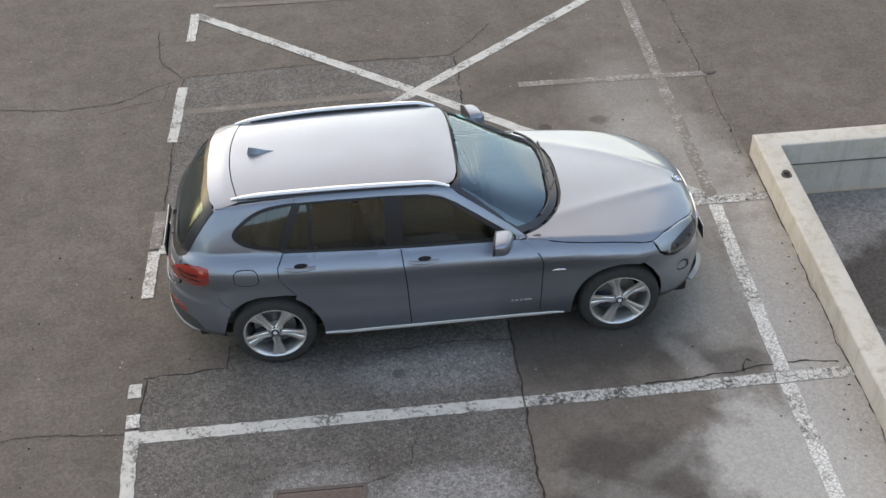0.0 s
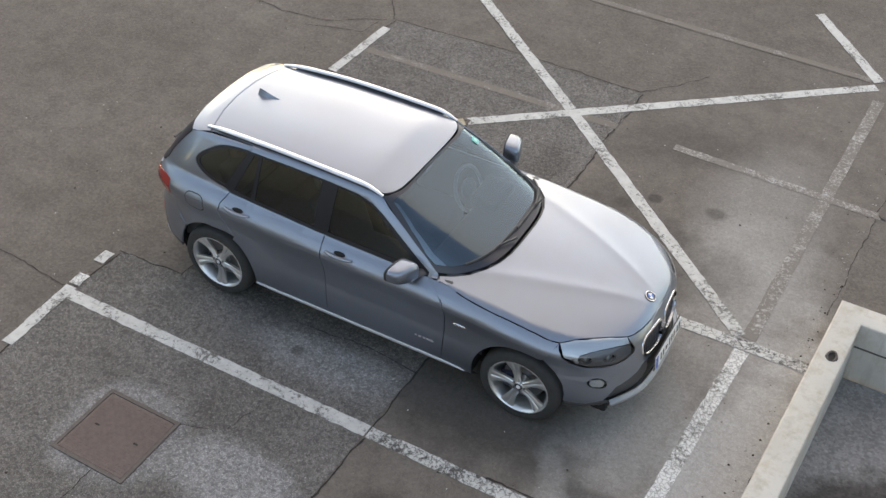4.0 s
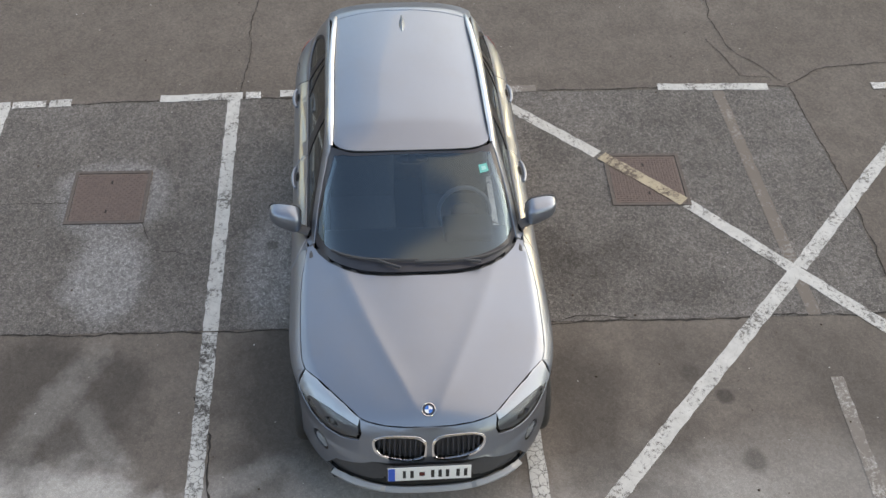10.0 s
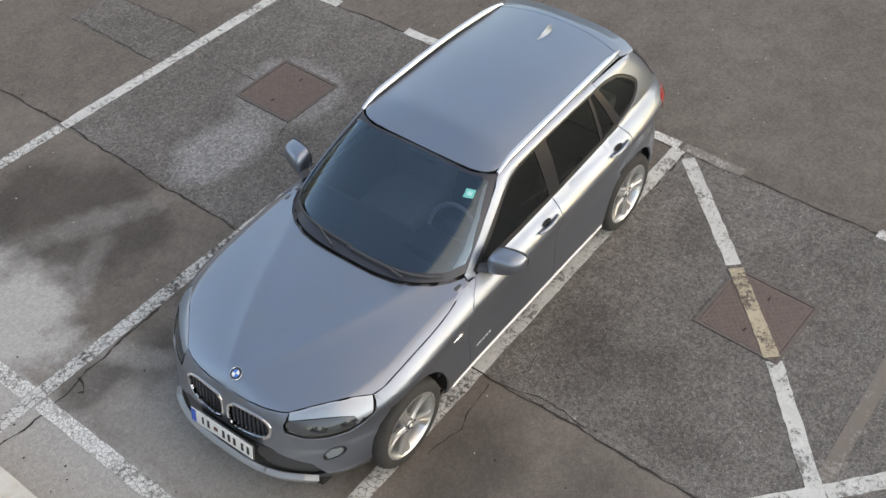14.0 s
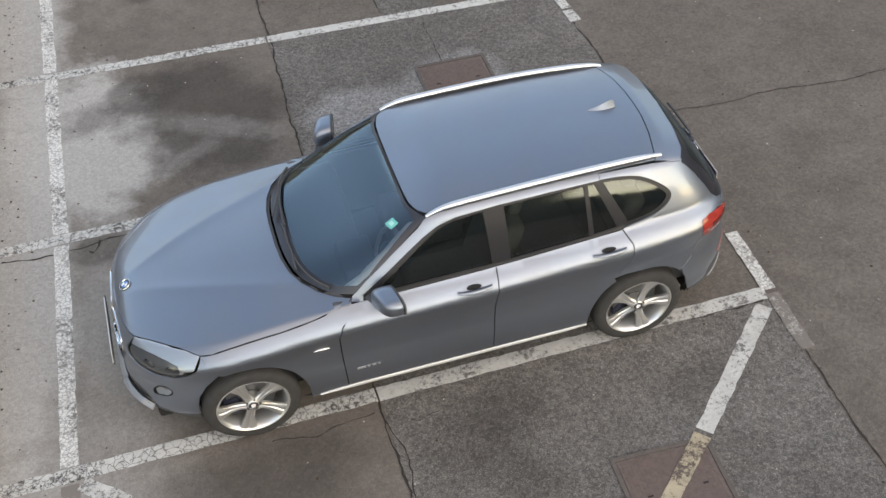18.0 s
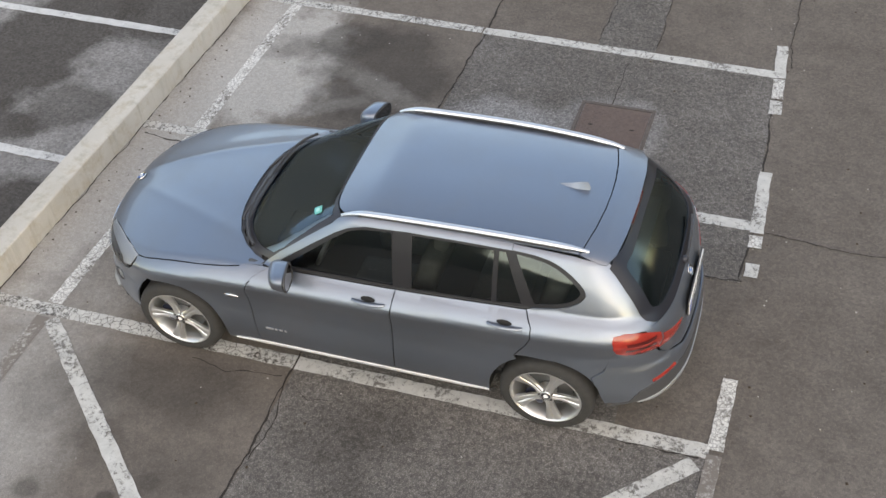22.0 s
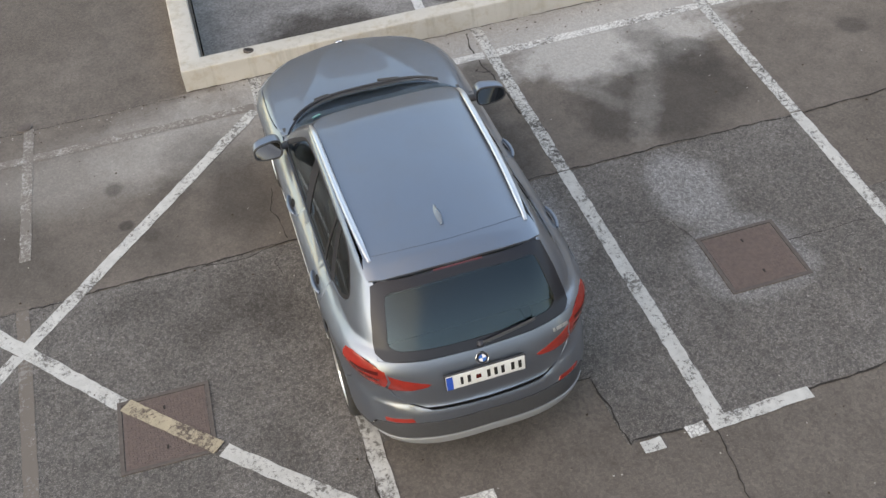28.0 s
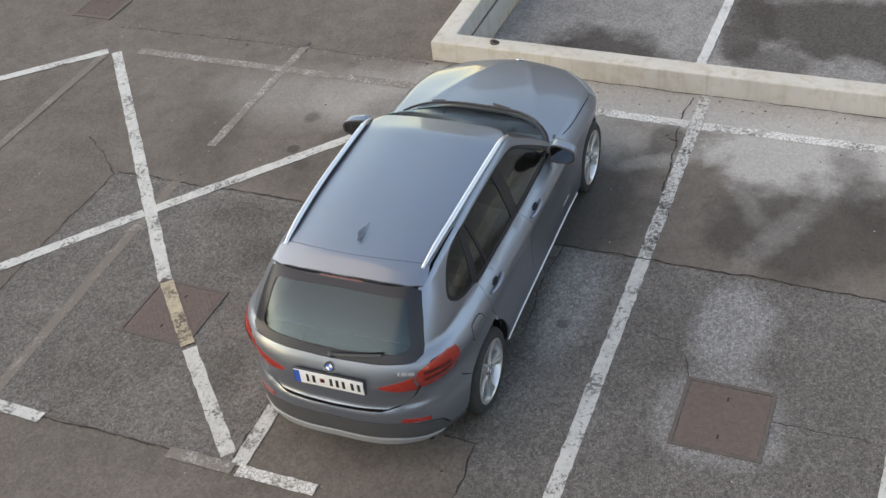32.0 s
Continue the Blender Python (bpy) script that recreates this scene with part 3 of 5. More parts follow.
def scatter(name, count, seed, lo, hi, size, mat, label):
    """Loose crumbs lying on the ground, too many to count."""
    rnd = random.Random(seed)
    v, f = [], []
    for _ in range(count):
        x, y = rnd.uniform(lo[0], hi[0]), rnd.uniform(lo[1], hi[1])
        if rnd.random() < 0.35:
            x = 3.0 - abs(rnd.gauss(0, 0.12)) + (y + 3.7) * 0.025
        r, a0, o = rnd.uniform(0.35, 1.0) * size, rnd.uniform(0, 6.28), len(v)
        for k in range(5):
            a = a0 + k * 1.2566
            v.append((x + r * math.cos(a) * rnd.uniform(0.5, 1), y + r * math.sin(a) * rnd.uniform(0.5, 1), 0.004))
        v.append((x, y, 0.005 + r * 0.6))
        f += [(o + k, o + (k + 1) % 5, o + 5) for k in range(5)]
    ob = put_mesh(name, mesh_of(name, v, f, False), mat)
    return tagged(ob, label, "grit", kind="stuff")


scatter("loose_grit", 420, 5, (-5.0, -6.0), (2.95, 5.5), 0.011, simple("grit_pale", (0.42, 0.4, 0.37), 0.9), "pale grit and crumbs scattered on the asphalt")
scatter("dry_leaf_crumbs", 260, 6, (-5.0, -6.0), (2.95, 5.5), 0.016, simple("leaf_crumb_brown", (0.06, 0.042, 0.028), 0.9), "dark dry leaf crumbs scattered on the asphalt")

# ---- the car's base surface: level slices from sill to roof, in metres, forward +x ----
HALF = 26


def flare(x, z):
    """The body swells a little round the wheels."""
    return 1 + 0.046 * sum(math.exp(-((x - w) / 0.42) ** 2 - ((z - 0.5) / 0.26) ** 2) for w in (1.38, -1.38))


def slice_ring(z_of, w, xf, xr, pf=2.6, qf=2.8, pr=2.8, qr=3.0, af=0.9, ar=0.72):
    """One half slice from the rear centre round the side to the front centre, with superellipse ends."""
    pts = []
    x0f, x0r = xf - af, xr + ar
    for i in range(HALF):
        a = math.pi / 2 * (1 - i / HALF)
        pts.append((x0r - ar * math.sin(a) ** (2 / pr), w * max(math.cos(a), 0.0) ** (2 / qr)))
    for i in range(HALF + 1):
        pts.append((x0r + (x0f - x0r) * i / HALF, w))
    for i in range(1, HALF + 1):
        a = math.pi / 2 * i / HALF
        pts.append((x0f + af * math.sin(a) ** (2 / pf), w * max(math.cos(a), 0.0) ** (2 / qf)))
    return [(x, y * taper(x) * flare(x, z_of(x)), z_of(x)) for x, y in pts]


Z_LOW, Z_SHOULDER = 0.2, 1.0
shoulder = curve1([(-2.25, 1.0), (-2.0, 1.05), (-1.7, 1.075), (-1.2, 1.055), (-0.3, 1.005), (0.5, 0.985), (0.9, 0.965), (1.3, 0.93), (1.7, 0.875), (1.95, 0.825), (2.2, 0.775)])
width_at = curve1([(0.20, 0.79), (0.24, 0.825), (0.30, 0.843), (0.40, 0.849), (0.50, 0.845), (0.60, 0.838), (0.72, 0.843), (0.82, 0.863), (0.868, 0.873), (0.880, 0.871), (0.92, 0.848), (0.96, 0.812), (1.0, 0.758)])
taper = curve1([(-2.3, 0.915), (-1.9, 0.948), (-1.4, 0.995), (-0.8, 1.0), (0.8, 1.0), (1.4, 0.992), (2.2, 0.955)])
nose_at = curve1([(0.20, 2.08), (0.28, 2.17), (0.40, 2.2), (0.55, 2.192), (0.62, 2.186), (0.65, 2.166), (0.75, 2.155), (0.9, 2.14), (1.0, 2.10)])
tail_at = curve1([(0.20, -2.1), (0.3, -2.235), (0.38, -2.245), (0.46, -2.245), (0.54, -2.24), (0.6, -2.23), (0.63, -2.2), (0.75, -2.19), (0.88, -2.15), (1.0, -2.07)])


def lower_slice(z):
    k = lambda x: Z_LOW + (z - Z_LOW) * (shoulder(x) - Z_LOW) / (Z_SHOULDER - Z_LOW)
    b = min(max((z - 0.72) / 0.24, 0.0), 1.0)   # the tail grows squarer towards the glass
    return slice_ring(k, width_at(z), nose_at(z), tail_at(z), pr=2.8 - 0.2 * b, qr=3.0 + 1.2 * b, ar=0.72 - 0.32 * b)


cabin_w = curve1([(0.0, 0.758), (0.1, 0.747), (0.5, 0.688), (0.85, 0.622), (0.95, 0.6), (1.0, 0.57)])
cabin_f = curve1([(0.0, 0.975), (0.5, 0.575), (0.9, 0.24), (1.0, 0.15)])
cabin_r = curve1([(0.0, -2.07), (0.5, -1.94), (0.9, -1.81), (1.0, -1.765)])
ROOF_EDGE = curve1([(-1.85, 1.385), (-1.5, 1.415), (-0.8, 1.44), (-0.2, 1.435), (0.2, 1.41)])


def cabin_slice(u):
    k = lambda x: (shoulder(min(x, 0.5)) + 0.048 * (max(0.0, x - 0.5) / 0.475) ** 2) * (1 - u) + ROOF_EDGE(x) * u
    return slice_ring(k, cabin_w(u), cabin_f(u), cabin_r(u), pf=2.0, qf=3.0 + 5.0 * u, pr=2.6, qr=4.2 + 1.6 * u, af=0.62 - 0.37 * u, ar=0.4 - 0.13 * u)


base_verts, base_faces = [], []


def add_grid(rows):
    o, c = len(base_verts), len(rows[0])
    for r in rows:
        base_verts.extend(r)
    for i in range(len(rows) - 1):
        for j in range(c - 1):
            a = o + i * c + j
            base_faces.append((a, a + 1, a + c + 1))
            base_faces.append((a, a + c + 1, a + c))


add_grid([lower_slice(Z_LOW + (Z_SHOULDER - Z_LOW) * i / 56) for i in range(57)])
add_grid([cabin_slice(i / 30) for i in range(31)])
top_ring = cabin_slice(1.0)
roof_rows = []
for i in range(13):
    u = i / 12
    roof_rows.append([(x, y * (1 - u), z + 0.055 * (1 - (1 - u) ** 2.6) * min(1.0, (x + 1.85) * 4 + 0.2, 0.1 + (0.15 - x) * 3.4)) for x, y, z in top_ring])
add_grid(roof_rows)
hood_edge = [p for p in lower_slice(Z_SHOULDER) if p[0] > 0.4]
hood_rows = []
hood_centre = curve1([(0.4, 1.05), (0.98, 1.03), (1.4, 0.99), (1.8, 0.925), (2.0, 0.872), (2.06, 0.838), (2.1, 0.797)])
for i in range(49):
    u = i / 48   # 0 at the edge, 1 at the centre line
    row = []
    for x, y, z in hood_edge:
        yy = y * (1 - u)
        zc = hood_centre(min(x, 2.1))
        f = 1 - (1 - u) ** 1.9
        ridge = 0.015 * math.exp(-math.sqrt(((1 - u) - (0.66 - 0.47 * (x - 0.95))) ** 2 + 0.0009) / 0.085) * min(1, max(0, (2.12 - x) * 3))
        row.append((x, yy, z + (zc - z) * f + ridge))
    hood_rows.append(row)
add_grid(hood_rows)
both = base_verts + [(x, -y, z) for x, y, z in base_verts]
nb = len(base_verts)
both_faces = base_faces + [(c + nb, b + nb, a + nb) for a, b, c in base_faces]

# ---- cutting panels out of the base surface ----
from mathutils import geometry
from mathutils.bvhtree import BVHTree

base_me = mesh_of("car_base", both, both_faces)
base_normals = [v.normal.copy() for v in base_me.vertices]
def cabin_edge(i):
    co_ = base_co[i]
    return abs(co_.z - shoulder(co_.x)) < 0.001 and co_.x < 0.62


top_i = [56 * (3 * HALF + 1) + j for j in range(3 * HALF + 1)]
cab_i = [57 * (3 * HALF + 1) + j for j in range(3 * HALF + 1)]
base_co = [v.co.copy() for v in base_me.vertices]
for shift in (0, nb):   # soften the fold along the window line
    a_ = [i + shift for i in top_i if cabin_edge(i + shift)]
    b_ = [i + shift for i in cab_i if cabin_edge(i + shift)]
    old = {i: base_normals[i].copy() for i in a_ + b_}
    for own, other in ((a_, b_), (b_, a_)):
        for i in own:
            j = min(other, key=lambda k: (base_co[k] - base_co[i]).length_squared)
            n_ = old[j] if old[j].dot(old[i]) > 0 else -old[j]
            base_normals[i] = (old[i] + n_).normalized()
shared = {}
for v in base_me.vertices:   # neighbouring sheets share their normals along common edges
    shared.setdefault((round(v.co.x, 3), round(v.co.y, 3), round(v.co.z, 3)), []).append(v.index)
for ids in shared.values():
    if len(ids) > 1:
        total = sum((base_normals[i] if base_normals[i].dot(base_normals[ids[0]]) > 0 else -base_normals[i] for i in ids), Vector())
        for i in ids:
            base_normals[i] = total.normalized()
base_co = [v.co.copy() for v in base_me.vertices]
base_tris = [tuple(p.vertices) for p in base_me.polygons]
bpy.data.meshes.remove(base_me)
tree = BVHTree.FromPolygons(base_co, base_tris)


def cast(origin, way):
    way = Vector(way).normalized()
    origin = Vector(origin) + Vector((0.0, 0.0004, 0.0003))
    co, no, i, _ = tree.ray_cast(Vector(origin), way)
    if co is None:
        co, no, i, _ = tree.find_nearest(Vector(origin) + way * 2.0)
    a, b, c = base_tris[i]
    n = geometry.barycentric_transform(co, base_co[a], base_co[b], base_co[c], base_normals[a], base_normals[b], base_normals[c])
    if n.length < 1e-6:
        n = no
    n.normalize()
    if n.dot(way) > 0:
        n = -n
    return co, n


def on_side(x, z):
    return cast((x, 3.0, z), (0, -1, 0))


def on_top(x, y):
    return cast((x, y, 4.0), (0, 0, -1))


def on_back(y, z):
    return cast((-4.0, y, z), (1, 0, 0))


def on_nose(phi, z):
    c, s = math.cos(radians(phi)), math.sin(radians(phi))
    return cast((1.2 + 3 * c, 3 * s, z), (-c, -s, 0))


def on_tail(phi, z):
    c, s = math.cos(radians(phi)), math.sin(radians(phi))
    return cast((-1.2 - 3 * c, 3 * s, z), (c, -s, 0))


def rounded(pts, times=2, keep=0.25):
    """Cuts the corners of a closed outline."""
    for _ in range(times):
        out = []
        for i, p in enumerate(pts):
            q = pts[(i + 1) % len(pts)]
            out.append((p[0] + (q[0] - p[0]) * keep, p[1] + (q[1] - p[1]) * keep))
            out.append((q[0] - (q[0] - p[0]) * keep, q[1] - (q[1] - p[1]) * keep))
        pts = out
    return pts


def dense(pts, step, scale):
    out = []
    for i, p in enumerate(pts):
        q = pts[(i + 1) % len(pts)]
        d = math.hypot((q[0] - p[0]) * scale[0], (q[1] - p[1]) * scale[1])
        k = max(1, int(d / step + 0.5))
        out += [(p[0] + (q[0] - p[0]) * j / k, p[1] + (q[1] - p[1]) * j / k) for j in range(k)]
    return out


def inside(p, poly):
    x, y, hit = p[0], p[1], False
    j = len(poly) - 1
    for i in range(len(poly)):
        xi, yi, xj, yj = *poly[i], *poly[j]
        if (yi > y) != (yj > y) and x < (xj - xi) * (y - yi) / (yj - yi) + xi:
            hit = not hit
        j = i
    return hit


def shrunk(poly, gap, scale):
    q = [(x * scale[0], y * scale[1]) for x, y in poly]
    area = sum(q[i - 1][0] * q[i][1] - q[i][0] * q[i - 1][1] for i in range(len(q)))
    s = 1 if area > 0 else -1
    out = []
    for i in range(len(q)):
        (ax, ay), (bx, by), (cx, cy) = q[i - 1], q[i], q[(i + 1) % len(q)]
        nx, ny = -(cy - ay) * s, (cx - ax) * s
        k = gap / (math.hypot(nx, ny) + 1e-9)
        out.append(((bx + nx * k) / scale[0], (by + ny * k) / scale[1]))
    return out


def panel_mesh(name, outline, place, holes=(), step=0.03, gap=0.004, depth=0.014, lift=0.0, scale=(1.0, 1.0), mirror=False):
    """A sheet cut to an outline and laid on the base surface, with its edges turned in. place maps the outline's plane to the surface."""
    edge = dense(shrunk(dense(outline, step * 0.6, scale), gap, scale), step, scale) if gap else dense(outline, step * 0.6, scale)
    rings = [edge] + [dense(h, step * 0.6, scale) for h in holes]
    pts, cons = [], []
    for r in rings:
        o = len(pts)
        pts += r
        cons += [(o + i, o + (i + 1) % len(r)) for i in range(len(r))]
    xs, ys = [p[0] for p in edge], [p[1] for p in edge]
    sx, sy = step / scale[0], step / scale[1]
    row, y = 0, min(ys) + sy / 2
    while y < max(ys):
        x = min(xs) + sx * (0.25 + 0.5 * (row % 2))
        while x < max(xs):
            p = (x, y)
            if inside(p, edge) and not any(inside(p, h) for h in rings[1:]):
                if min(math.hypot((p[0] - q[0]) * scale[0], (p[1] - q[1]) * scale[1]) for q in pts[: sum(len(r) for r in rings)]) > step * 0.45:
                    pts.append(p)
            x += sx
        y += sy
        row += 1
    vs, _, fs, _, _, _ = geometry.delaunay_2d_cdt([Vector((p[0] * scale[0], p[1] * scale[1])) for p in pts], cons, [], 1, 1e-7)
    flat = [(v.x / scale[0], v.y / scale[1]) for v in vs]
    keep = []
    for f in fs:
        c = (sum(flat[i][0] for i in f) / 3, sum(flat[i][1] for i in f) / 3)
        if not any(inside(c, h) for h in rings[1:]):
            keep.append(tuple(f))
    laid = [place(*p) for p in flat]
    verts = [co + n * lift for co, n in laid]
    norms = [n for _, n in laid]
    faces = []
    for a, b, c in keep:
        if (verts[b] - verts[a]).cross(verts[c] - verts[a]).dot(norms[a]) < 0:
            b, c = c, b
        faces.append((a, b, c))
    if depth:
        count = {}
        for f in faces:
            for i in range(3):
                e = (f[i], f[(i + 1) % 3])
                count[tuple(sorted(e))] = count.get(tuple(sorted(e)), []) + [e]
        for es in count.values():
            if len(es) == 1:
                a, b = es[0]
                o = len(verts)
                out = (verts[b] - verts[a]).cross(norms[a]).normalized()
                verts += [verts[a].copy(), verts[b].copy(), verts[b] - norms[b] * depth, verts[a] - norms[a] * depth]
                norms += [(out + norms[a] * 0.7).normalized()] * 2 + [out] * 2
                faces.append((o, o + 3, o + 2, o + 1))
    if mirror:
        verts = [Vector((v.x, -v.y, v.z)) for v in verts]
        norms = [Vector((n.x, -n.y, n.z)) for n in norms]
        faces = [f[::-1] for f in faces]
    me = mesh_of(name, verts, faces)
    if len(me.vertices) == len(norms):
        me.normals_split_custom_set_from_vertices([tuple(n) for n in norms])
    return me


def panel(name, outline, place, mat, parent, label="", both_sides=False, **kw):
    made = [put_mesh(name, panel_mesh(name, outline, place, **kw), mat, parent, label)]
    if both_sides:
        kw["mirror"] = True
        made.append(put_mesh(name, panel_mesh(name, outline, place, **kw), mat, parent, label))
    return made


# ---- car materials ----
def car_paint():
    m, n, l, b = material("grey_metallic_paint")
    vec = n.new("ShaderNodeTexCoord").outputs["Object"]
    flake = noise_node(n, l, vec, 900, 2.0)
    dust = noise_node(n, l, vec, 3.5, 6.0, 0.7)
    col = mix_node(n, l, ramp_node(n, l, flake, 0.35, 0.65), (0.235, 0.269, 0.321), (0.272, 0.307, 0.364))
    col = mix_node(n, l, ramp_node(n, l, dust, 0.45, 0.8, 0.0, 0.25), col, (0.27, 0.262, 0.25))
    l.new(col, b.inputs["Base Color"])
    b.inputs["Metallic"].default_value = 0.9
    l.new(ramp_node(n, l, dust, 0.35, 0.75, 0.36, 0.43), b.inputs["Roughness"])
    b.inputs["Coat Weight"].default_value = 0.7
    b.inputs["Coat Roughness"].default_value = 0.05
    return m


def glass(name, tint, gloss_rough=0.02, ior=1.8, sheen=(1.0, 1.0, 1.0)):
    m, n, l, b = material(name)
    n.remove(b)
    tr, gl, fr, mx = (n.new(t) for t in ("ShaderNodeBsdfTransparent", "ShaderNodeBsdfGlossy", "ShaderNodeFresnel", "ShaderNodeMixShader"))
    tr.inputs[0].default_value = (*tint, 1)
    gl.inputs["Roughness"].default_value = gloss_rough
    gl.inputs["Color"].default_value = (*sheen, 1)
    fr.inputs["IOR"].default_value = ior
    l.new(fr.outputs[0], mx.inputs[0])
    l.new(tr.outputs[0], mx.inputs[1])
    l.new(gl.outputs[0], mx.inputs[2])
    l.new(mx.outputs[0], n["Material Output"].inputs[0])
    return m


car_mat = car_paint()
screen_mat = glass("windscreen_glass", (0.68, 0.78, 0.86), 0.1, 2.05, (0.66, 0.85, 1.0))
rear_glass_mat = glass("rear_glass", (0.34, 0.39, 0.4), 0.15, 1.72, (0.74, 0.92, 1.0))
tint_mat = glass("tinted_glass", (0.48, 0.52, 0.5), 0.06, 1.75, (0.85, 0.93, 0.95))
lens_mat = glass("clear_lens", (0.92, 0.94, 0.95), 0.02, 1.45)
black_gloss = simple("black_gloss_trim", (0.036, 0.038, 0.048), 0.28, spec=0.5)
border_black = simple("printed_glass_border", (0.018, 0.019, 0.026), 0.3, spec=0.4)
frame_black = simple("window_frame_black", (0.022, 0.022, 0.025), 0.35, spec=0.3)
black_matt = simple("black_plastic", (0.06, 0.06, 0.064), 0.55, grain=0.2, scale=60)
# Near-black for inner parts; shade in gaps and handle hollows is in the colour.
inner_mat = simple("underbody_and_shade_black", (0.012, 0.012, 0.012), 0.9)
rubber = simple("tyre_rubber", (0.036, 0.035, 0.034), 0.85, grain=0.35, scale=22, bump=0.2)
alloy = simple("alloy_silver", (0.74, 0.74, 0.735), 0.32, 0.85, coat=0.3, grain=0.06, scale=9)
# Darker alloy with shade put into its colour, for discs, bolts and projectors.
alloy_dark = simple("alloy_shadowed_barrel", (0.2, 0.2, 0.2), 0.45, 0.8)
satin = simple("satin_aluminium", (0.78, 0.79, 0.82), 0.28, 0.9)
chrome = simple("chrome_trim", (0.85, 0.85, 0.86), 0.12, 1.0)
sill_silver = simple("sill_silver", (0.66, 0.66, 0.66), 0.4, 0.3)
silver_plastic = simple("silver_plastic_skid", (0.33, 0.337, 0.345), 0.45, 0.3)
red_lens = simple("red_lamp_lens", (0.34, 0.026, 0.018), 0.2, coat=0.5, grain=0.4, scale=28)
dark_red_lens = simple("dark_red_lamp_lens", (0.1, 0.008, 0.007), 0.15, coat=0.6)
lamp_body = simple("headlamp_silver_bowl", (0.66, 0.69, 0.72), 0.25, 0.35)
silver_bowl = simple("lamp_silver_trim", (0.6, 0.62, 0.65), 0.32, 0.5)
cloth = simple("anthracite_seat_cloth", (0.16, 0.158, 0.155), 0.9, grain=0.25, scale=50)
cabin_mat = simple("cabin_black_plastic", (0.075, 0.075, 0.078), 0.6)
beige_mat = simple("cabin_headliner_grey", (0.5, 0.49, 0.46), 0.9)
plate_mat = simple("plate_white", (0.78, 0.78, 0.76), 0.35)
plate_blue = simple("plate_blue_band", (0.02, 0.1, 0.5), 0.35)
ink = simple("black_print", (0.015, 0.015, 0.015), 0.5)
emblem_blue = simple("emblem_blue", (0.05, 0.2, 0.6), 0.2, coat=0.5)
emblem_white = simple("emblem_white", (0.85, 0.85, 0.85), 0.2, coat=0.5)

# ---- the car ----
car = new("car")
car.empty_display_size = 0.3
car.matrix_world = pose(0.0, -0.017, 0.0, 0, 0, 1.0)
tagged(car, "grey metallic compact estate car with silver roof rails, parked", "car")


def arc(cx, cz, r, a0, a1, n=14):
    return [(cx + r * math.cos(radians(a0 + (a1 - a0) * i / n)), cz + r * math.sin(radians(a0 + (a1 - a0) * i / n))) for i in range(n + 1)]


def belt(x0, x1, n=12, d=0.0):
    return [(x0 + (x1 - x0) * i / n, shoulder(x0 + (x1 - x0) * i / n) + d) for i in range(n + 1)]


WHEEL_F, WHEEL_R, HUB_Z, ARCH = 1.38, -1.38, 0.33, 0.388
BONNET_EDGE = [(2.098, 0.0), (2.092, 0.15), (2.075, 0.27), (2.045, 0.37), (2.015, 0.425), (1.92, 0.513), (1.82, 0.603), (1.72, 0.69), (1.635, 0.762), (1.56, 0.785), (1.4, 0.794), (1.1, 0.798), (0.9, 0.788), (0.76, 0.768), (0.65, 0.752)]


def seam_z(x):
    """Height of the bonnet's side seam at x."""
    y = float(np.interp(x, [p[0] for p in BONNET_EDGE[::-1]], [p[1] for p in BONNET_EDGE[::-1]]))
    return on_top(x, y)[0].z


def nose_polar(x, y):
    return (math.degrees(math.atan2(y, x - 1.2)), on_top(x, y)[0].z)


FRONT_SEAM = [(0.56, shoulder(0.56)), (0.66, 0.94), (0.725, 0.88), (0.75, 0.80), (0.745, 0.6), (0.73, 0.292)]
MID_SEAM = [(-0.345, shoulder(-0.345)), (-0.33, 0.88), (-0.315, 0.7), (-0.30, 0.292)]
REAR_SEAM = [(-1.235, shoulder(-1.235)), (-1.285, 0.98), (-1.285, 0.9), (-1.25, 0.82), (-1.17, 0.70)]
rear_arch_front = arc(WHEEL_R, HUB_Z, ARCH, 60, 2, 10)
panel("front_door", FRONT_SEAM + MID_SEAM[::-1] + belt(-0.345, 0.56)[1:-1], on_side, car_mat, car, both_sides=True)
panel("rear_door", MID_SEAM + [(-0.99, 0.292)] + rear_arch_front[::-1] + REAR_SEAM[::-1] + belt(-1.235, -0.345)[1:-1], on_side, car_mat, car, both_sides=True)
panel("front_fender", FRONT_SEAM[::-1] + [(0.66, seam_z(0.66) + 0.002)] + [(x, seam_z(x)) for x in (0.75, 0.85, 0.95, 1.05, 1.15, 1.25, 1.35, 1.45, 1.53, 1.6, 1.635)] + [(1.605, 0.80), (1.56, 0.705)] + arc(WHEEL_F, HUB_Z, ARCH, 64, 178, 20)[1:] + [(0.985, 0.252), (0.73, 0.262)], on_side, car_mat, car, both_sides=True)


def eased(chain, times=2):
    """Cuts the corners of an open chain of points."""
    for _ in range(times):
        out = [chain[0]]
        for p, q in zip(chain, chain[1:]):
            out += [(p[0] * 0.75 + q[0] * 0.25, p[1] * 0.75 + q[1] * 0.25), (p[0] * 0.25 + q[0] * 0.75, p[1] * 0.25 + q[1] * 0.75)]
        chain = out + [chain[-1]]
    return chain


quarter_window = eased([(-1.275, 1.075), (-1.42, 1.098), (-1.53, 1.132), (-1.6, 1.185), (-1.595, 1.235), (-1.5, 1.312), (-1.38, 1.372), (-1.25, 1.394), (-1.11, 1.402)])

def tail_xz(phi, z):
    return (on_tail(phi, z)[0].x, z)


def back_xz(y, z):
    return (on_back(y, z)[0].x, z)


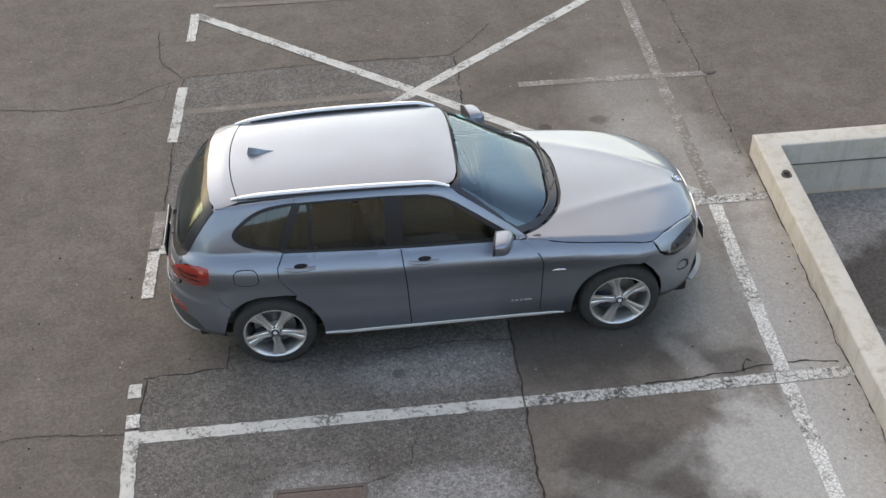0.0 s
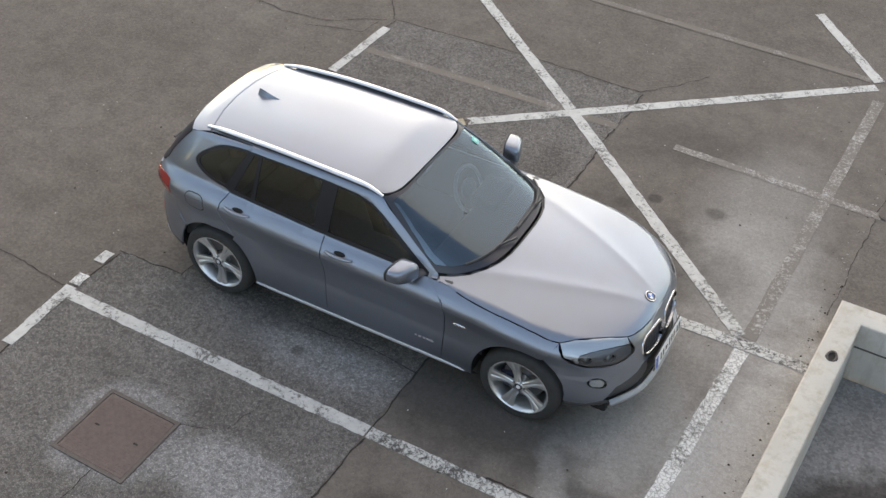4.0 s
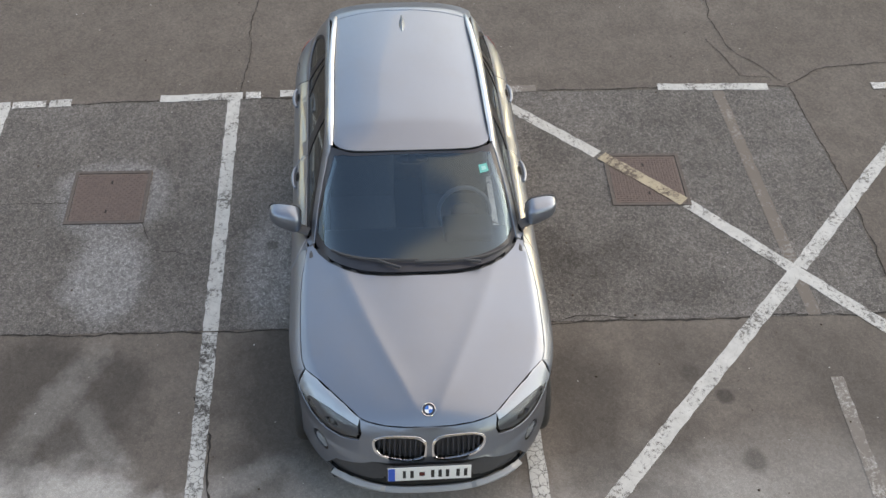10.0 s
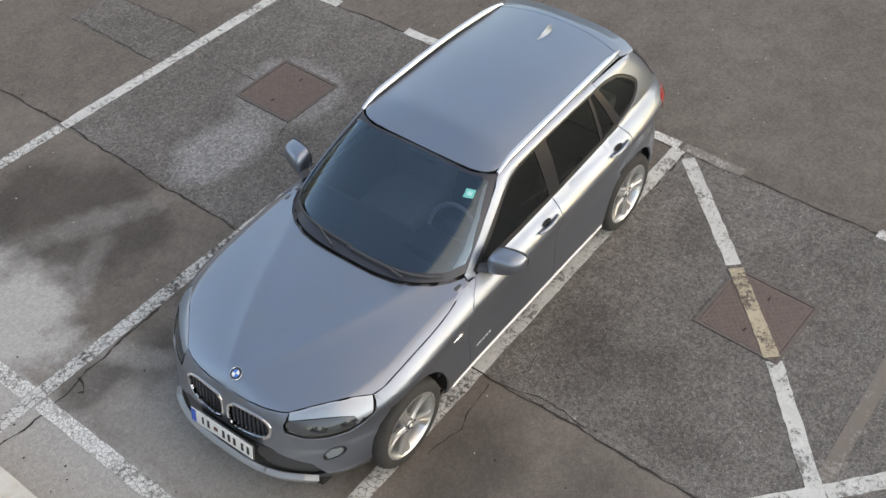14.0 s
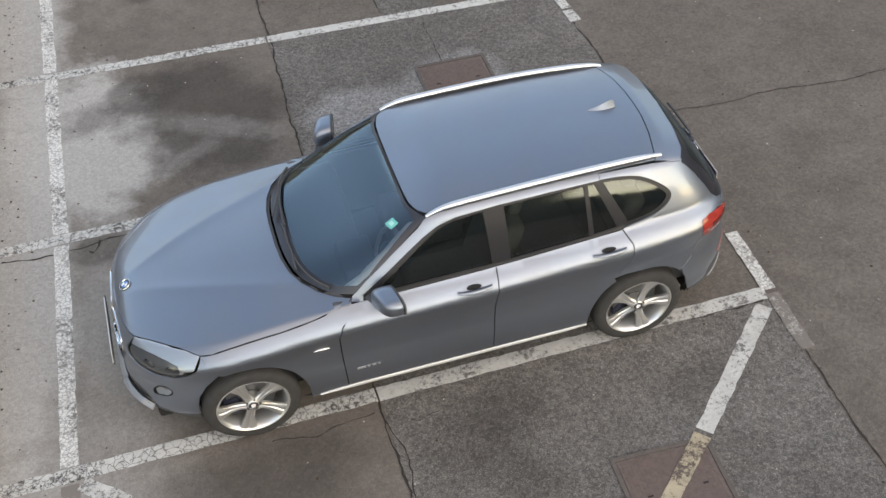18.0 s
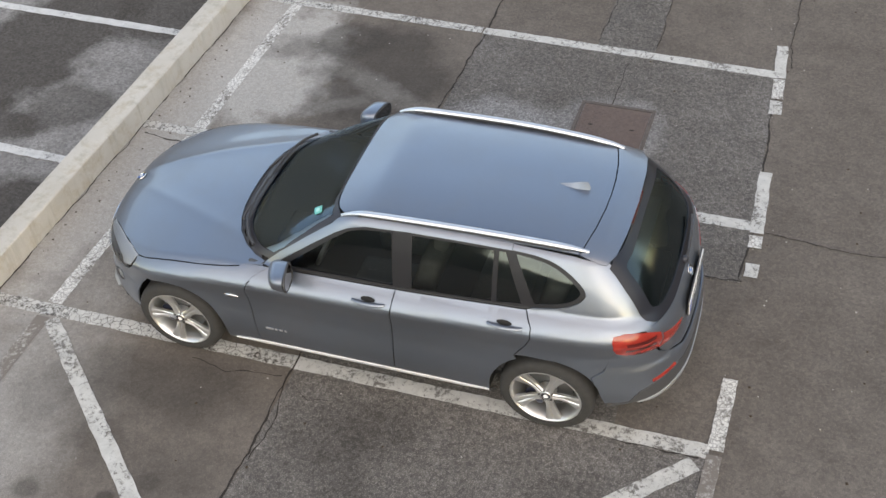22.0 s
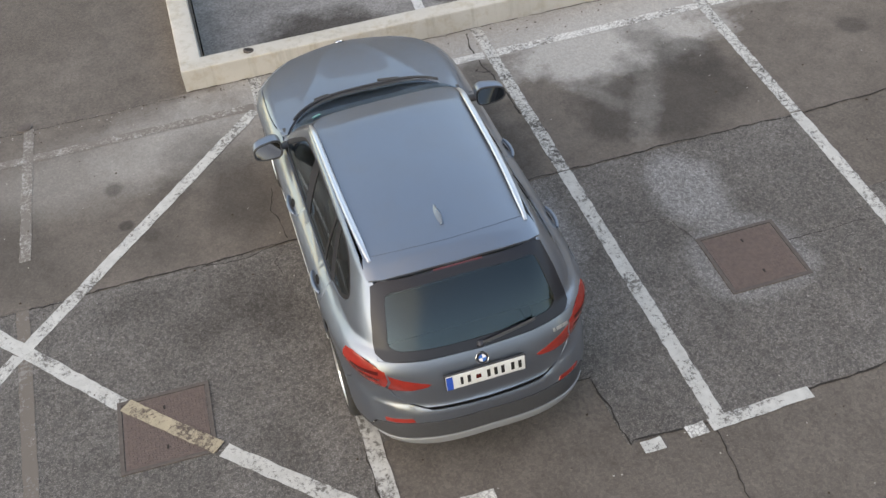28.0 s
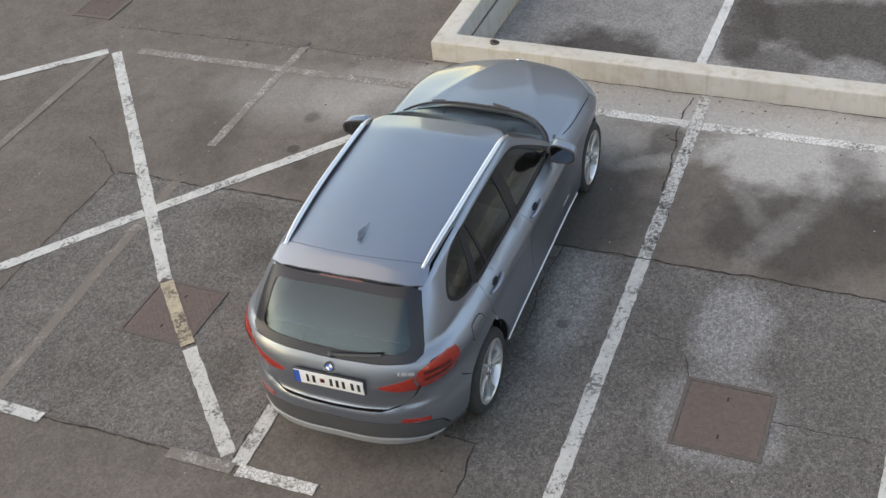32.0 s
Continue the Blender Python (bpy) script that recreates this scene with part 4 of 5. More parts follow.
D_EDGE = [back_xz(y, z) for y, z in ((0.63, 0.995), (0.605, 1.04), (0.6, 1.075), (0.597, 1.15), (0.581, 1.22), (0.56, 1.29), (0.542, 1.338), (0.528, 1.364))]
panel("rear_quarter_panel", REAR_SEAM + [(-1.25, 0.715)] + arc(WHEEL_R, HUB_Z, ARCH, 100, 150, 10) + [tail_xz(p, z) for p, z in ((60, 0.60), (55.2, 0.66), (52.6, 0.80), (49.8, 0.90), (51.6, 0.965), (51.0, 0.985), (47.2, 1.0), (43.2, 0.993), (39.2, 0.977))] + D_EDGE + [(-1.69, 1.388), (-1.58, 1.405), (-1.5, 1.415), (-1.34, 1.424), (-1.11, 1.434), (-1.11, 1.402)] + quarter_window[::-1][1:], on_side, car_mat, car, both_sides=True, step=0.025)
A_LINE = [(0.625, shoulder(0.625) + 0.004), (0.505, 1.085), (0.31, 1.228), (0.125, 1.352), (0.085, 1.388), (0.035, 1.416), (-0.08, 1.436)]
DLO_TOP = [(0.545, 1.0), (0.42, 1.09), (0.27, 1.195), (0.10, 1.305), (0.0, 1.355), (-0.12, 1.383), (-0.4, 1.398), (-0.8, 1.404), (-1.11, 1.402)]
panel("roof_side_frame", A_LINE + [(-0.4, 1.437), (-0.8, 1.438), (-1.11, 1.434)] + DLO_TOP[::-1] + [(0.56, shoulder(0.56))], on_side, car_mat, car, both_sides=True, gap=0.0012)
DLO = DLO_TOP + quarter_window[::-1][1:] + belt(-1.235, 0.5)[0:-1]
WINDOWS = [
    [(0.47, 1.015), (0.30, 1.135), (0.12, 1.262), (0.0, 1.335), (-0.1, 1.362), (-0.305, 1.378), (-0.325, 1.025)],
    [(-0.455, 1.03), (-0.445, 1.382), (-0.75, 1.388), (-0.995, 1.387), (-1.0, 1.062)],
    [(-1.035, 1.066), (-1.025, 1.386), (-1.07, 1.386), (-1.2, 1.085)],
    rounded(eased([(-1.282, 1.098), (-1.42, 1.12), (-1.52, 1.155), (-1.57, 1.2), (-1.562, 1.232), (-1.475, 1.302), (-1.365, 1.355), (-1.24, 1.376), (-1.135, 1.385)]), 1, 0.1)]
frames = panel("window_frame", DLO, on_side, frame_black, car, "black gloss window surround", True, holes=WINDOWS, gap=0.0, depth=0.012, lift=-0.004)
for i, w in enumerate(WINDOWS):
    panel("side_window", rounded(w, 1, 0.08), on_side, tint_mat, car, "tinted side glass", True, gap=0.0, depth=0.0, lift=-0.009)

# roof, tailgate, bonnet
roof_w = curve1([(-1.7, 0.50), (-1.5, 0.525), (-0.8, 0.555), (0.0, 0.565)])
ROOF_FRONT = [(0.146, 0.0), (0.145, 0.15), (0.143, 0.28), (0.135, 0.4), (0.118, 0.47), (0.098, 0.51), (0.06, 0.545), (-0.02, 0.57)]
ROOF_SEAM = [(-1.605, 0.0), (-1.60, 0.15), (-1.58, 0.32), (-1.55, 0.46), (-1.525, 0.555)]
roof_half = ROOF_FRONT + [(x, roof_w(x) + 0.026) for x in (-0.2, -0.5, -0.8, -1.1, -1.35)] + ROOF_SEAM[::-1]
panel("roof", roof_half + [(x, -y) for x, y in roof_half[::-1][1:-1]], on_top, car_mat, car, step=0.04)
spoiler_half = ROOF_SEAM + [(-1.56, 0.566), (-1.65, 0.58), (-1.705, 0.572), (-1.75, 0.48), (-1.775, 0.3), (-1.785, 0.0)]
def on_spoiler(x, y):
    """The roof spoiler runs on past the roof's rear edge."""
    lim = -1.72 + 0.1 * (y / 0.56) ** 2
    co, n = on_top(max(x, lim), y)
    if x < lim:
        co = Vector((x, co.y, co.z - (lim - x) * 0.2))
    return co, n


panel("tailgate_spoiler", spoiler_half + [(x, -y) for x, y in spoiler_half[::-1][1:-1]], on_spoiler, car_mat, car, depth=0.03, lift=0.003)


def screen_base(y):
    """How far forward the foot of the windscreen reaches at y."""
    c = (abs(y) / 0.758) ** 1.5
    return 0.355 + 0.62 * math.sqrt(max(0.0, 1 - c * c))


hood_half = BONNET_EDGE + [(screen_base(y) + 0.022, y) for y in (0.715, 0.67, 0.6, 0.5, 0.38, 0.25, 0.12, 0.0)]
panel("bonnet", [p for p in hood_half] + [(x, -y) for x, y in hood_half[::-1][1:-1]], on_top, car_mat, car, step=0.024, gap=0.002)


def on_screen(y, u):
    """The windscreen, from its base (u 0) to the roof (u 1)."""
    ring = cabin_slice(min(max(u, 0.0), 1.0))
    front = [p for p in ring[-HALF - 8:]]
    ys = [-p[1] for p in front]
    x = float(np.interp(-abs(y), ys, [p[0] for p in front]))
    z = float(np.interp(-abs(y), ys, [p[2] for p in front]))
    return cast((x + 1.5, y, z + 1.5), (-1, 0, -1))


screen_half = [(0.0, 0.998), (0.3, 0.997), (0.50, 0.994), (0.572, 0.965), (0.645, 0.6), (0.695, 0.3), (0.718, 0.05), (0.66, 0.02), (0.4, 0.012), (0.0, 0.012)]
screen_out = [(y, u) for y, u in screen_half] + [(-y, u) for y, u in screen_half[::-1][1:-1]]
clear_half = [(0.0, 0.982), (0.3, 0.978), (0.49, 0.968), (0.552, 0.93), (0.624, 0.6), (0.674, 0.3), (0.685, 0.16), (0.63, 0.125), (0.4, 0.115), (0.0, 0.115)]
clear_out = [(y, u) for y, u in clear_half] + [(-y, u) for y, u in clear_half[::-1][1:-1]]
panel("windscreen_border", screen_out, on_screen, black_gloss, car, "black printed border of the windscreen", holes=[clear_out], scale=(1.0, 0.92), gap=0.0, lift=-0.006)
panel("windscreen", clear_out, on_screen, screen_mat, car, "tinted windscreen glass", scale=(1.0, 0.92), gap=0.0, depth=0.0, lift=-0.005)

pillar = [(0.552, 0.92), (0.624, 0.6), (0.674, 0.3), (0.684, 0.16), (0.65, 0.135), (0.648, 0.2), (0.647, 0.3), (0.606, 0.6), (0.54, 0.9)]
panel("pillar_trim", pillar, on_screen, beige_mat, car, "pale grey inner pillar trim", True, scale=(1.0, 0.92), gap=0.0, lift=-0.014, depth=0.01)

rear_half = [(0.0, 1.39), (0.25, 1.388), (0.50, 1.384), (0.562, 1.352), (0.604, 1.22), (0.635, 1.075), (0.64, 1.03), (0.60, 0.998), (0.35, 0.975), (0.0, 0.965)]
rear_clear_half = [(0.0, 1.345), (0.25, 1.342), (0.455, 1.335), (0.492, 1.32), (0.507, 1.285), (0.55, 1.1), (0.548, 1.07), (0.515, 1.05), (0.48, 1.04), (0.2, 1.024), (0.0, 1.02)]
rear_out = [(y, z) for y, z in rear_half] + [(-y, z) for y, z in rear_half[::-1][1:-1]]
rear_clear = [(y, z) for y, z in rear_clear_half] + [(-y, z) for y, z in rear_clear_half[::-1][1:-1]]
panel("rear_window_border", rear_out, on_back, border_black, car, "black border of the rear window", holes=[rear_clear], gap=0.0, lift=0.004)
panel("rear_window", rear_clear, on_back, rear_glass_mat, car, "tinted rear glass", gap=0.0, depth=0.0, lift=-0.002)
gate_half = [(0.0, 0.965), (0.35, 0.975), (0.61, 0.998), (0.65, 1.0), (0.655, 0.94), (0.615, 0.80), (0.575, 0.715), (0.52, 0.655), (0.40, 0.622), (0.0, 0.615)]
tailgate = panel("tailgate", [(y, z) for y, z in gate_half] + [(-y, z) for y, z in gate_half[::-1][1:-1]], on_back, car_mat, car, lift=0.003)[0]

panel("tail_corner", [(0.56, 1.05), (0.65, 1.04), (0.70, 0.96), (0.665, 0.9), (0.59, 0.93)], on_back, car_mat, car, "", True, lift=-0.004, gap=0.0, depth=0.0)

TS, NS = (0.0175, 1.0), (0.0165, 1.0)   # metres along the body for a degree of turn
LAMP_OUT = [(35.0, 0.935), (39.5, 0.975), (44, 1.0), (48.5, 1.012), (52.8, 1.0), (53.8, 0.965), (53.4, 0.90), (51.8, 0.845), (48.6, 0.81), (44, 0.793), (36.0, 0.783), (34.2, 0.86)]
LAMP_IN = [(34.5, 0.915), (29, 0.872), (21.5, 0.828), (19.5, 0.815), (21, 0.795), (27, 0.777), (34, 0.775), (35.5, 0.78), (33.7, 0.86)]
tail_lamp = panel("tail_lamp", LAMP_OUT, on_tail, red_lens, car, "red tail lamp lens", True, scale=TS, lift=0.004, step=0.02)
panel("inner_tail_lamp", LAMP_IN, on_tail, red_lens, car, "red tail lamp lens on the tailgate", True, scale=TS, lift=0.006, step=0.02)
for s in (False, True):
    for z0, z1 in ((0.845, 0.868), (0.90, 0.925)):
        put_mesh("lamp_band", panel_mesh("lamp_band", [(37.5, z0 + 0.01), (37.5, z1 + 0.01), (49, z1 + 0.02), (48.5, z0 + 0.02)], on_tail, scale=TS, lift=0.0075, depth=0.0, gap=0, step=0.02, mirror=s), dark_red_lens, tail_lamp[int(s)], "darker red band in the lamp")
bump_half = [(0, 0.607), (20, 0.612), (28, 0.645), (33.5, 0.71), (36.5, 0.785), (44, 0.799), (48.7, 0.823), (51.2, 0.872), (53.2, 0.80), (55.2, 0.66), (60, 0.60), (57.8, 0.50), (56.3, 0.41), (54.8, 0.345), (46, 0.345), (42.5, 0.43), (38, 0.465), (25, 0.51), (0, 0.522)]
panel("rear_bumper", bump_half + [(-p, z) for p, z in bump_half[::-1][1:-1]], on_tail, car_mat, car, scale=TS, lift=0.0015)
low_half = [(0, 0.519), (25, 0.507), (37.8, 0.462), (42.2, 0.427), (45.7, 0.342), (54.2, 0.342), (54.0, 0.3), (46, 0.31), (36, 0.33), (24, 0.365), (0, 0.378)]
panel("rear_valance", low_half + [(-p, z) for p, z in low_half[::-1][1:-1]], on_tail, black_matt, car, "black plastic lower bumper", scale=TS)
skid_half = [(0, 0.375), (24, 0.362), (36, 0.327), (43, 0.318), (36, 0.285), (0, 0.312)]
panel("rear_skid_plate", skid_half + [(-p, z) for p, z in skid_half[::-1][1:-1]], on_tail, silver_plastic, car, "silver plastic skid plate", scale=TS, lift=0.006)
panel("rear_reflector", [(26.5, 0.515), (37.5, 0.482), (38, 0.512), (27.5, 0.545)], on_tail, red_lens, car, "red reflector in the bumper", True, scale=TS, lift=0.004, gap=0.0)

TOP = [(p, z - 0.0008) for p, z in (nose_polar(x, y) for x, y in BONNET_EDGE[8:3:-1])]
HEAD = TOP + [(26.0, 0.735), (27, 0.69), (33, 0.662), (41, 0.655), (49, 0.668), (55, 0.712), (58.8, 0.765), (60.2, 0.82)]
nose_half = [(p, z - 0.002) for p, z in (nose_polar(x, y) for x, y in [(2.098, 0.0), (2.096, 0.08)] + BONNET_EDGE[1:5])] + [(25.5, 0.735), (26.4, 0.686), (32.8, 0.657), (41, 0.65), (49.4, 0.663), (55.6, 0.708), (59.5, 0.763), (60.9, 0.82), (nose_polar(1.635, 0.762)[0] + 0.5, seam_z(1.635) - 0.003), (64.5, 0.80), (67.2, 0.70), (61.5, 0.60), (58, 0.5), (56.8, 0.40),
             (57, 0.33), (47, 0.30), (40, 0.33), (35, 0.44), (21, 0.522), (0, 0.53)]
KIDNEY = rounded([(1.7, 0.735), (15.5, 0.742), (20.5, 0.715), (20, 0.63), (16.5, 0.575), (6, 0.553), (1.7, 0.575)], 2, 0.22)
FOG = rounded([(40.0, 0.455), (46.5, 0.475), (48.0, 0.53), (45.5, 0.56), (40.5, 0.545), (38.6, 0.49)], 2, 0.25)
mir = lambda o: [(-p, z) for p, z in o]
panel("front_bumper", nose_half + [(-p, z) for p, z in nose_half[::-1][1:-1]], on_nose, car_mat, car, holes=[KIDNEY, mir(KIDNEY), FOG, mir(FOG)], scale=NS, gap=0.0015, step=0.025)
intake_half = [(0, 0.527), (21, 0.519), (35, 0.437), (40, 0.327), (36, 0.285), (0, 0.285)]
panel("lower_grille", intake_half + [(-p, z) for p, z in intake_half[::-1][1:-1]], on_nose, black_matt, car, "black lower air intake", scale=NS, lift=-0.035, depth=0.05)
panel("front_side_trim", [(40, 0.326), (47, 0.297), (56.5, 0.325), (56.6, 0.24), (36.5, 0.235), (36, 0.283)], on_nose, black_matt, car, "black plastic bumper corner", True, scale=NS)
fs_half = [(0, 0.282), (16, 0.282), (17.5, 0.302), (32, 0.325), (37, 0.3), (36, 0.262), (32, 0.238), (17.5, 0.222), (15.5, 0.228), (0, 0.228)]
panel("front_skid_plate", fs_half + [(-p, z) for p, z in fs_half[::-1][1:-1]], on_nose, silver_plastic, car, "silver plastic front skid plate", scale=NS, lift=0.03, depth=0.04)
head_lamp = panel("headlamp", HEAD, on_nose, lens_mat, car, "clear headlamp lens", True, scale=NS, lift=0.002, step=0.02, depth=0.0)
# Silver upper band; sky mirrored in the lens is put into its brightness.
brow_low = [(27.6, 0.773), (34, 0.79), (41, 0.799), (47, 0.797), (52, 0.785), (55.5, 0.755), (58.6, 0.77)]
bezel = [(55.0, 0.751), (52, 0.78), (47, 0.792), (41, 0.794), (34, 0.785), (27.4, 0.768), (26.8, 0.737), (27.6, 0.694), (33.2, 0.667), (41, 0.66), (48.7, 0.673), (54.0, 0.712)]
bezel_mat = simple("lamp_bezel_grey", (0.14, 0.14, 0.15), 0.3, coat=0.4)
for s, lamp in zip((False, True), head_lamp):
    put_mesh("lamp_housing", panel_mesh("lamp_housing", HEAD, on_nose, scale=NS, lift=-0.045, depth=-0.04, gap=0.004, step=0.02, mirror=s), lamp_body, lamp, "bright headlamp housing")
    put_mesh("lamp_brow", panel_mesh("lamp_brow", TOP + brow_low, on_nose, scale=NS, lift=-0.003, depth=0.012, gap=0.001, step=0.02, mirror=s), silver_bowl, lamp, "silver upper band of the lamp, brightened for mirrored sky")
    put_mesh("lamp_bezel", panel_mesh("lamp_bezel", bezel, on_nose, holes=[[(49.5 + 3.4 * math.cos(k * 0.524), 0.735 + 0.035 * math.sin(k * 0.524)) for k in range(12)], [(38.5 + 3.2 * math.cos(k * 0.524), 0.725 + 0.033 * math.sin(k * 0.524)) for k in range(12)]], scale=NS, lift=-0.014, depth=0.02, gap=0.0, step=0.02, mirror=s), bezel_mat, lamp, "dark lamp bezel")
    for phi, zz in ((38.5, 0.725), (49.5, 0.735)):
        co, n = on_nose(phi, zz)
        bm = bmesh.new()
        bmesh.ops.create_uvsphere(bm, u_segments=20, v_segments=12, radius=0.034)
        co = co - n * 0.048
        bmesh.ops.translate(bm, vec=(co.x, -co.y if s else co.y, co.z), verts=bm.verts)
        part("lamp_projector", bm, alloy_dark, lamp, "round projector lens")
    put_mesh("lamp_reflector", panel_mesh("lamp_reflector", [(51.8, 0.785), (53.2, 0.785), (54.6, 0.745), (53.2, 0.705), (52.0, 0.71), (53, 0.75)], on_nose, scale=NS, lift=-0.009, depth=0.008, gap=0.0, step=0.02, mirror=s), silver_bowl, lamp, "bright vertical reflector rib")


def kidney(s):
    inner = [(p * (1 if s else -1), z) for p, z in KIDNEY]
    back = put_mesh("grille", panel_mesh("grille", inner, on_nose, scale=NS, lift=-0.04, depth=-0.045, gap=0.0), black_matt, car, "black kidney grille")
    ring = rounded([(0.9, 0.746), (15.8, 0.753), (21.4, 0.72), (20.9, 0.62), (17, 0.562), (5.5, 0.541), (0.9, 0.562)], 2, 0.2)
    put_mesh("grille_frame", panel_mesh("grille_frame", [(p * (1 if s else -1), z) for p, z in ring], on_nose, holes=[inner], scale=NS, lift=0.006, depth=0.02, gap=0.0, step=0.02), chrome, back, "chrome kidney surround")
    for i in range(9):
        p = 3.2 + i * 1.95
        lo, hi = 0.567 + 0.012 * max(0, i - 6), 0.726
        bar = [((p + d) * (1 if s else -1), z) for d, z in ((-0.28, lo), (0.28, lo), (0.28, hi), (-0.28, hi))]
        put_mesh("grille_slat", panel_mesh("grille_slat", bar, on_nose, scale=NS, lift=-0.012, depth=0.02, gap=0.0), black_gloss, back, "upright black slat")


kidney(True)
kidney(False)
for s in (False, True):
    fog = put_mesh("fog_lamp", panel_mesh("fog_lamp", FOG, on_nose, scale=NS, lift=-0.022, depth=-0.024, gap=0.0, step=0.015, mirror=s), black_matt, car, "front fog lamp in a dark recess")
    put_mesh("fog_lamp_bowl", panel_mesh("fog_lamp_bowl", [(40.6, 0.462), (45.0, 0.473), (46.6, 0.503), (46.0, 0.53), (42.0, 0.535), (39.9, 0.5)], on_nose, scale=NS, lift=-0.008, depth=0.014, gap=0.0, step=0.015, mirror=s), silver_bowl, fog, "bright fog lamp reflector")
    put_mesh("fog_lamp_lens", panel_mesh("fog_lamp_lens", FOG, on_nose, scale=NS, lift=0.0, depth=0.0, gap=0.0, step=0.015, mirror=s), lens_mat, fog)

# body corners under the windscreen's ends
panel("scuttle_side", [(0.5, 0.9), (0.5, shoulder(0.5) - 0.002), (0.66, shoulder(0.66) - 0.002), (0.8, shoulder(0.8) - 0.004), (0.8, 0.9)], on_side, car_mat, car, "", True, lift=-0.004, gap=0.0, depth=0.0)
panel("scuttle_top", [(0.63, 0.72), (0.82, 0.70), (0.82, 0.765), (0.63, 0.757)], on_top, car_mat, car, "", True, lift=-0.005, gap=0.0, depth=0.0)

# sills
panel("sill", [(0.985, 0.272), (0.73, 0.287), (-0.98, 0.287), (-0.99, 0.24), (-0.9, 0.203), (0.9, 0.203), (0.99, 0.23)], on_side, black_matt, car, "black plastic sill", True, gap=0.001, lift=-0.004)
panel("sill_trim", [(0.80, 0.280), (-0.80, 0.284), (-0.985, 0.296), (-0.985, 0.284), (-0.80, 0.258), (0.70, 0.254), (0.93, 0.268)], on_side, sill_silver, car, "bright sill trim strip", True, gap=0.0, lift=0.008, depth=0.02)
panel("fuel_flap_seam", rounded([(-1.435, 0.84), (-1.625, 0.84), (-1.625, 0.99), (-1.435, 0.99)], 2, 0.2), on_side, inner_mat, car, "dark seam round the fuel flap", False, mirror=True, lift=0.0008, depth=0.0, gap=0.0)
panel("fuel_flap", rounded([(-1.44, 0.845), (-1.62, 0.845), (-1.62, 0.985), (-1.44, 0.985)], 2, 0.2), on_side, car_mat, car, "fuel filler flap", False, mirror=True, lift=0.0022, depth=0.002, gap=0.002)

# dark inner shell with open wheel wells, floor
iv, jf = [], []
rows = [lower_slice(Z_LOW + (0.97 - Z_LOW) * i / 22) for i in range(23)]
c = len(rows[0])
for r in rows:
    iv += [(x * 0.985, y * 0.955, z - 0.012) for x, y, z in r]
for i in range(len(rows) - 1):
    for j in range(c - 1):
        q = (i * c + j, i * c + j + 1, (i + 1) * c + j + 1, (i + 1) * c + j)
        mx, mz = sum(iv[k][0] for k in q) / 4, sum(iv[k][2] for k in q) / 4
        if all(math.hypot(mx - w, mz - HUB_Z) > ARCH + 0.01 or mz > 0.85 for w in (WHEEL_F, WHEEL_R)) and not (mx > 1.9 and abs(iv[q[0]][1]) < 0.36 and 0.5 < mz < 0.78):
            jf.append(q)
m = len(iv)
iv2 = iv + [(x, -y, z) for x, y, z in iv]
put_mesh("inner_shell", mesh_of("inner_shell", iv2, jf + [tuple(k + m for k in q[::-1]) for q in jf]), inner_mat, car, "dark inner body")
part("underbody", box_bm((-2.0, -0.62, 0.17), (2.0, 0.62, 0.3), 0.03), inner_mat, car, "dark underbody")
part("bonnet_inner", box_bm((0.9, -0.55, 0.3), (1.95, 0.55, 0.7), 0.05), inner_mat, car, "dark engine bay")
for wx in (WHEEL_F, WHEEL_R):
    for s in (1, -1):
        v, f = [], []
        for i in range(25):
            a = radians(-8 + 196 * i / 24)
            for y in (max(0.6, on_side(wx + 0.41 * math.cos(a), max(HUB_Z + 0.41 * math.sin(a), 0.24))[0].y - 0.015), 0.5):
                v.append((wx + (ARCH + 0.012) * math.cos(a), s * y, HUB_Z + (ARCH + 0.012) * math.sin(a)))
        for i in range(24):
            f.append((2 * i, 2 * i + 1, 2 * i + 3, 2 * i + 2))
        o = len(v)
        v += [(wx + (ARCH + 0.012) * math.cos(radians(k * 15)), s * 0.5, HUB_Z + (ARCH + 0.012) * math.sin(radians(k * 15))) for k in range(24)]
        f.append(tuple(range(o, o + 24)))
        put_mesh("wheel_housing", mesh_of("wheel_housing", v, f), inner_mat, car, "dark wheel housing")


# ---- wheels ----
def lathe(profile, n=48):
    """A ring turned about the y axis from (radius, y) points."""
    v, f = [], []
    k = len(profile)
    for i in range(n):
        a = 2 * math.pi * i / n
        v += [(r * math.cos(a), y, r * math.sin(a)) for r, y in profile]
    for i in range(n):
        for j in range(k - 1):
            a, b = i * k + j, ((i + 1) % n) * k + j
            f.append((a, a + 1, b + 1, b))
    return v, f


def lathe_part(name, profile, mat, parent, label="", n=48):
    v, f = lathe(profile, n)
    bm = bmesh.new()
    vs = [bm.verts.new(p) for p in v]
    for q in f:
        bm.faces.new([vs[k] for k in q])
    bmesh.ops.remove_doubles(bm, verts=bm.verts[:], dist=1e-5)
    bmesh.ops.recalc_face_normals(bm, faces=bm.faces[:])
    return part(name, bm, mat, parent, label)


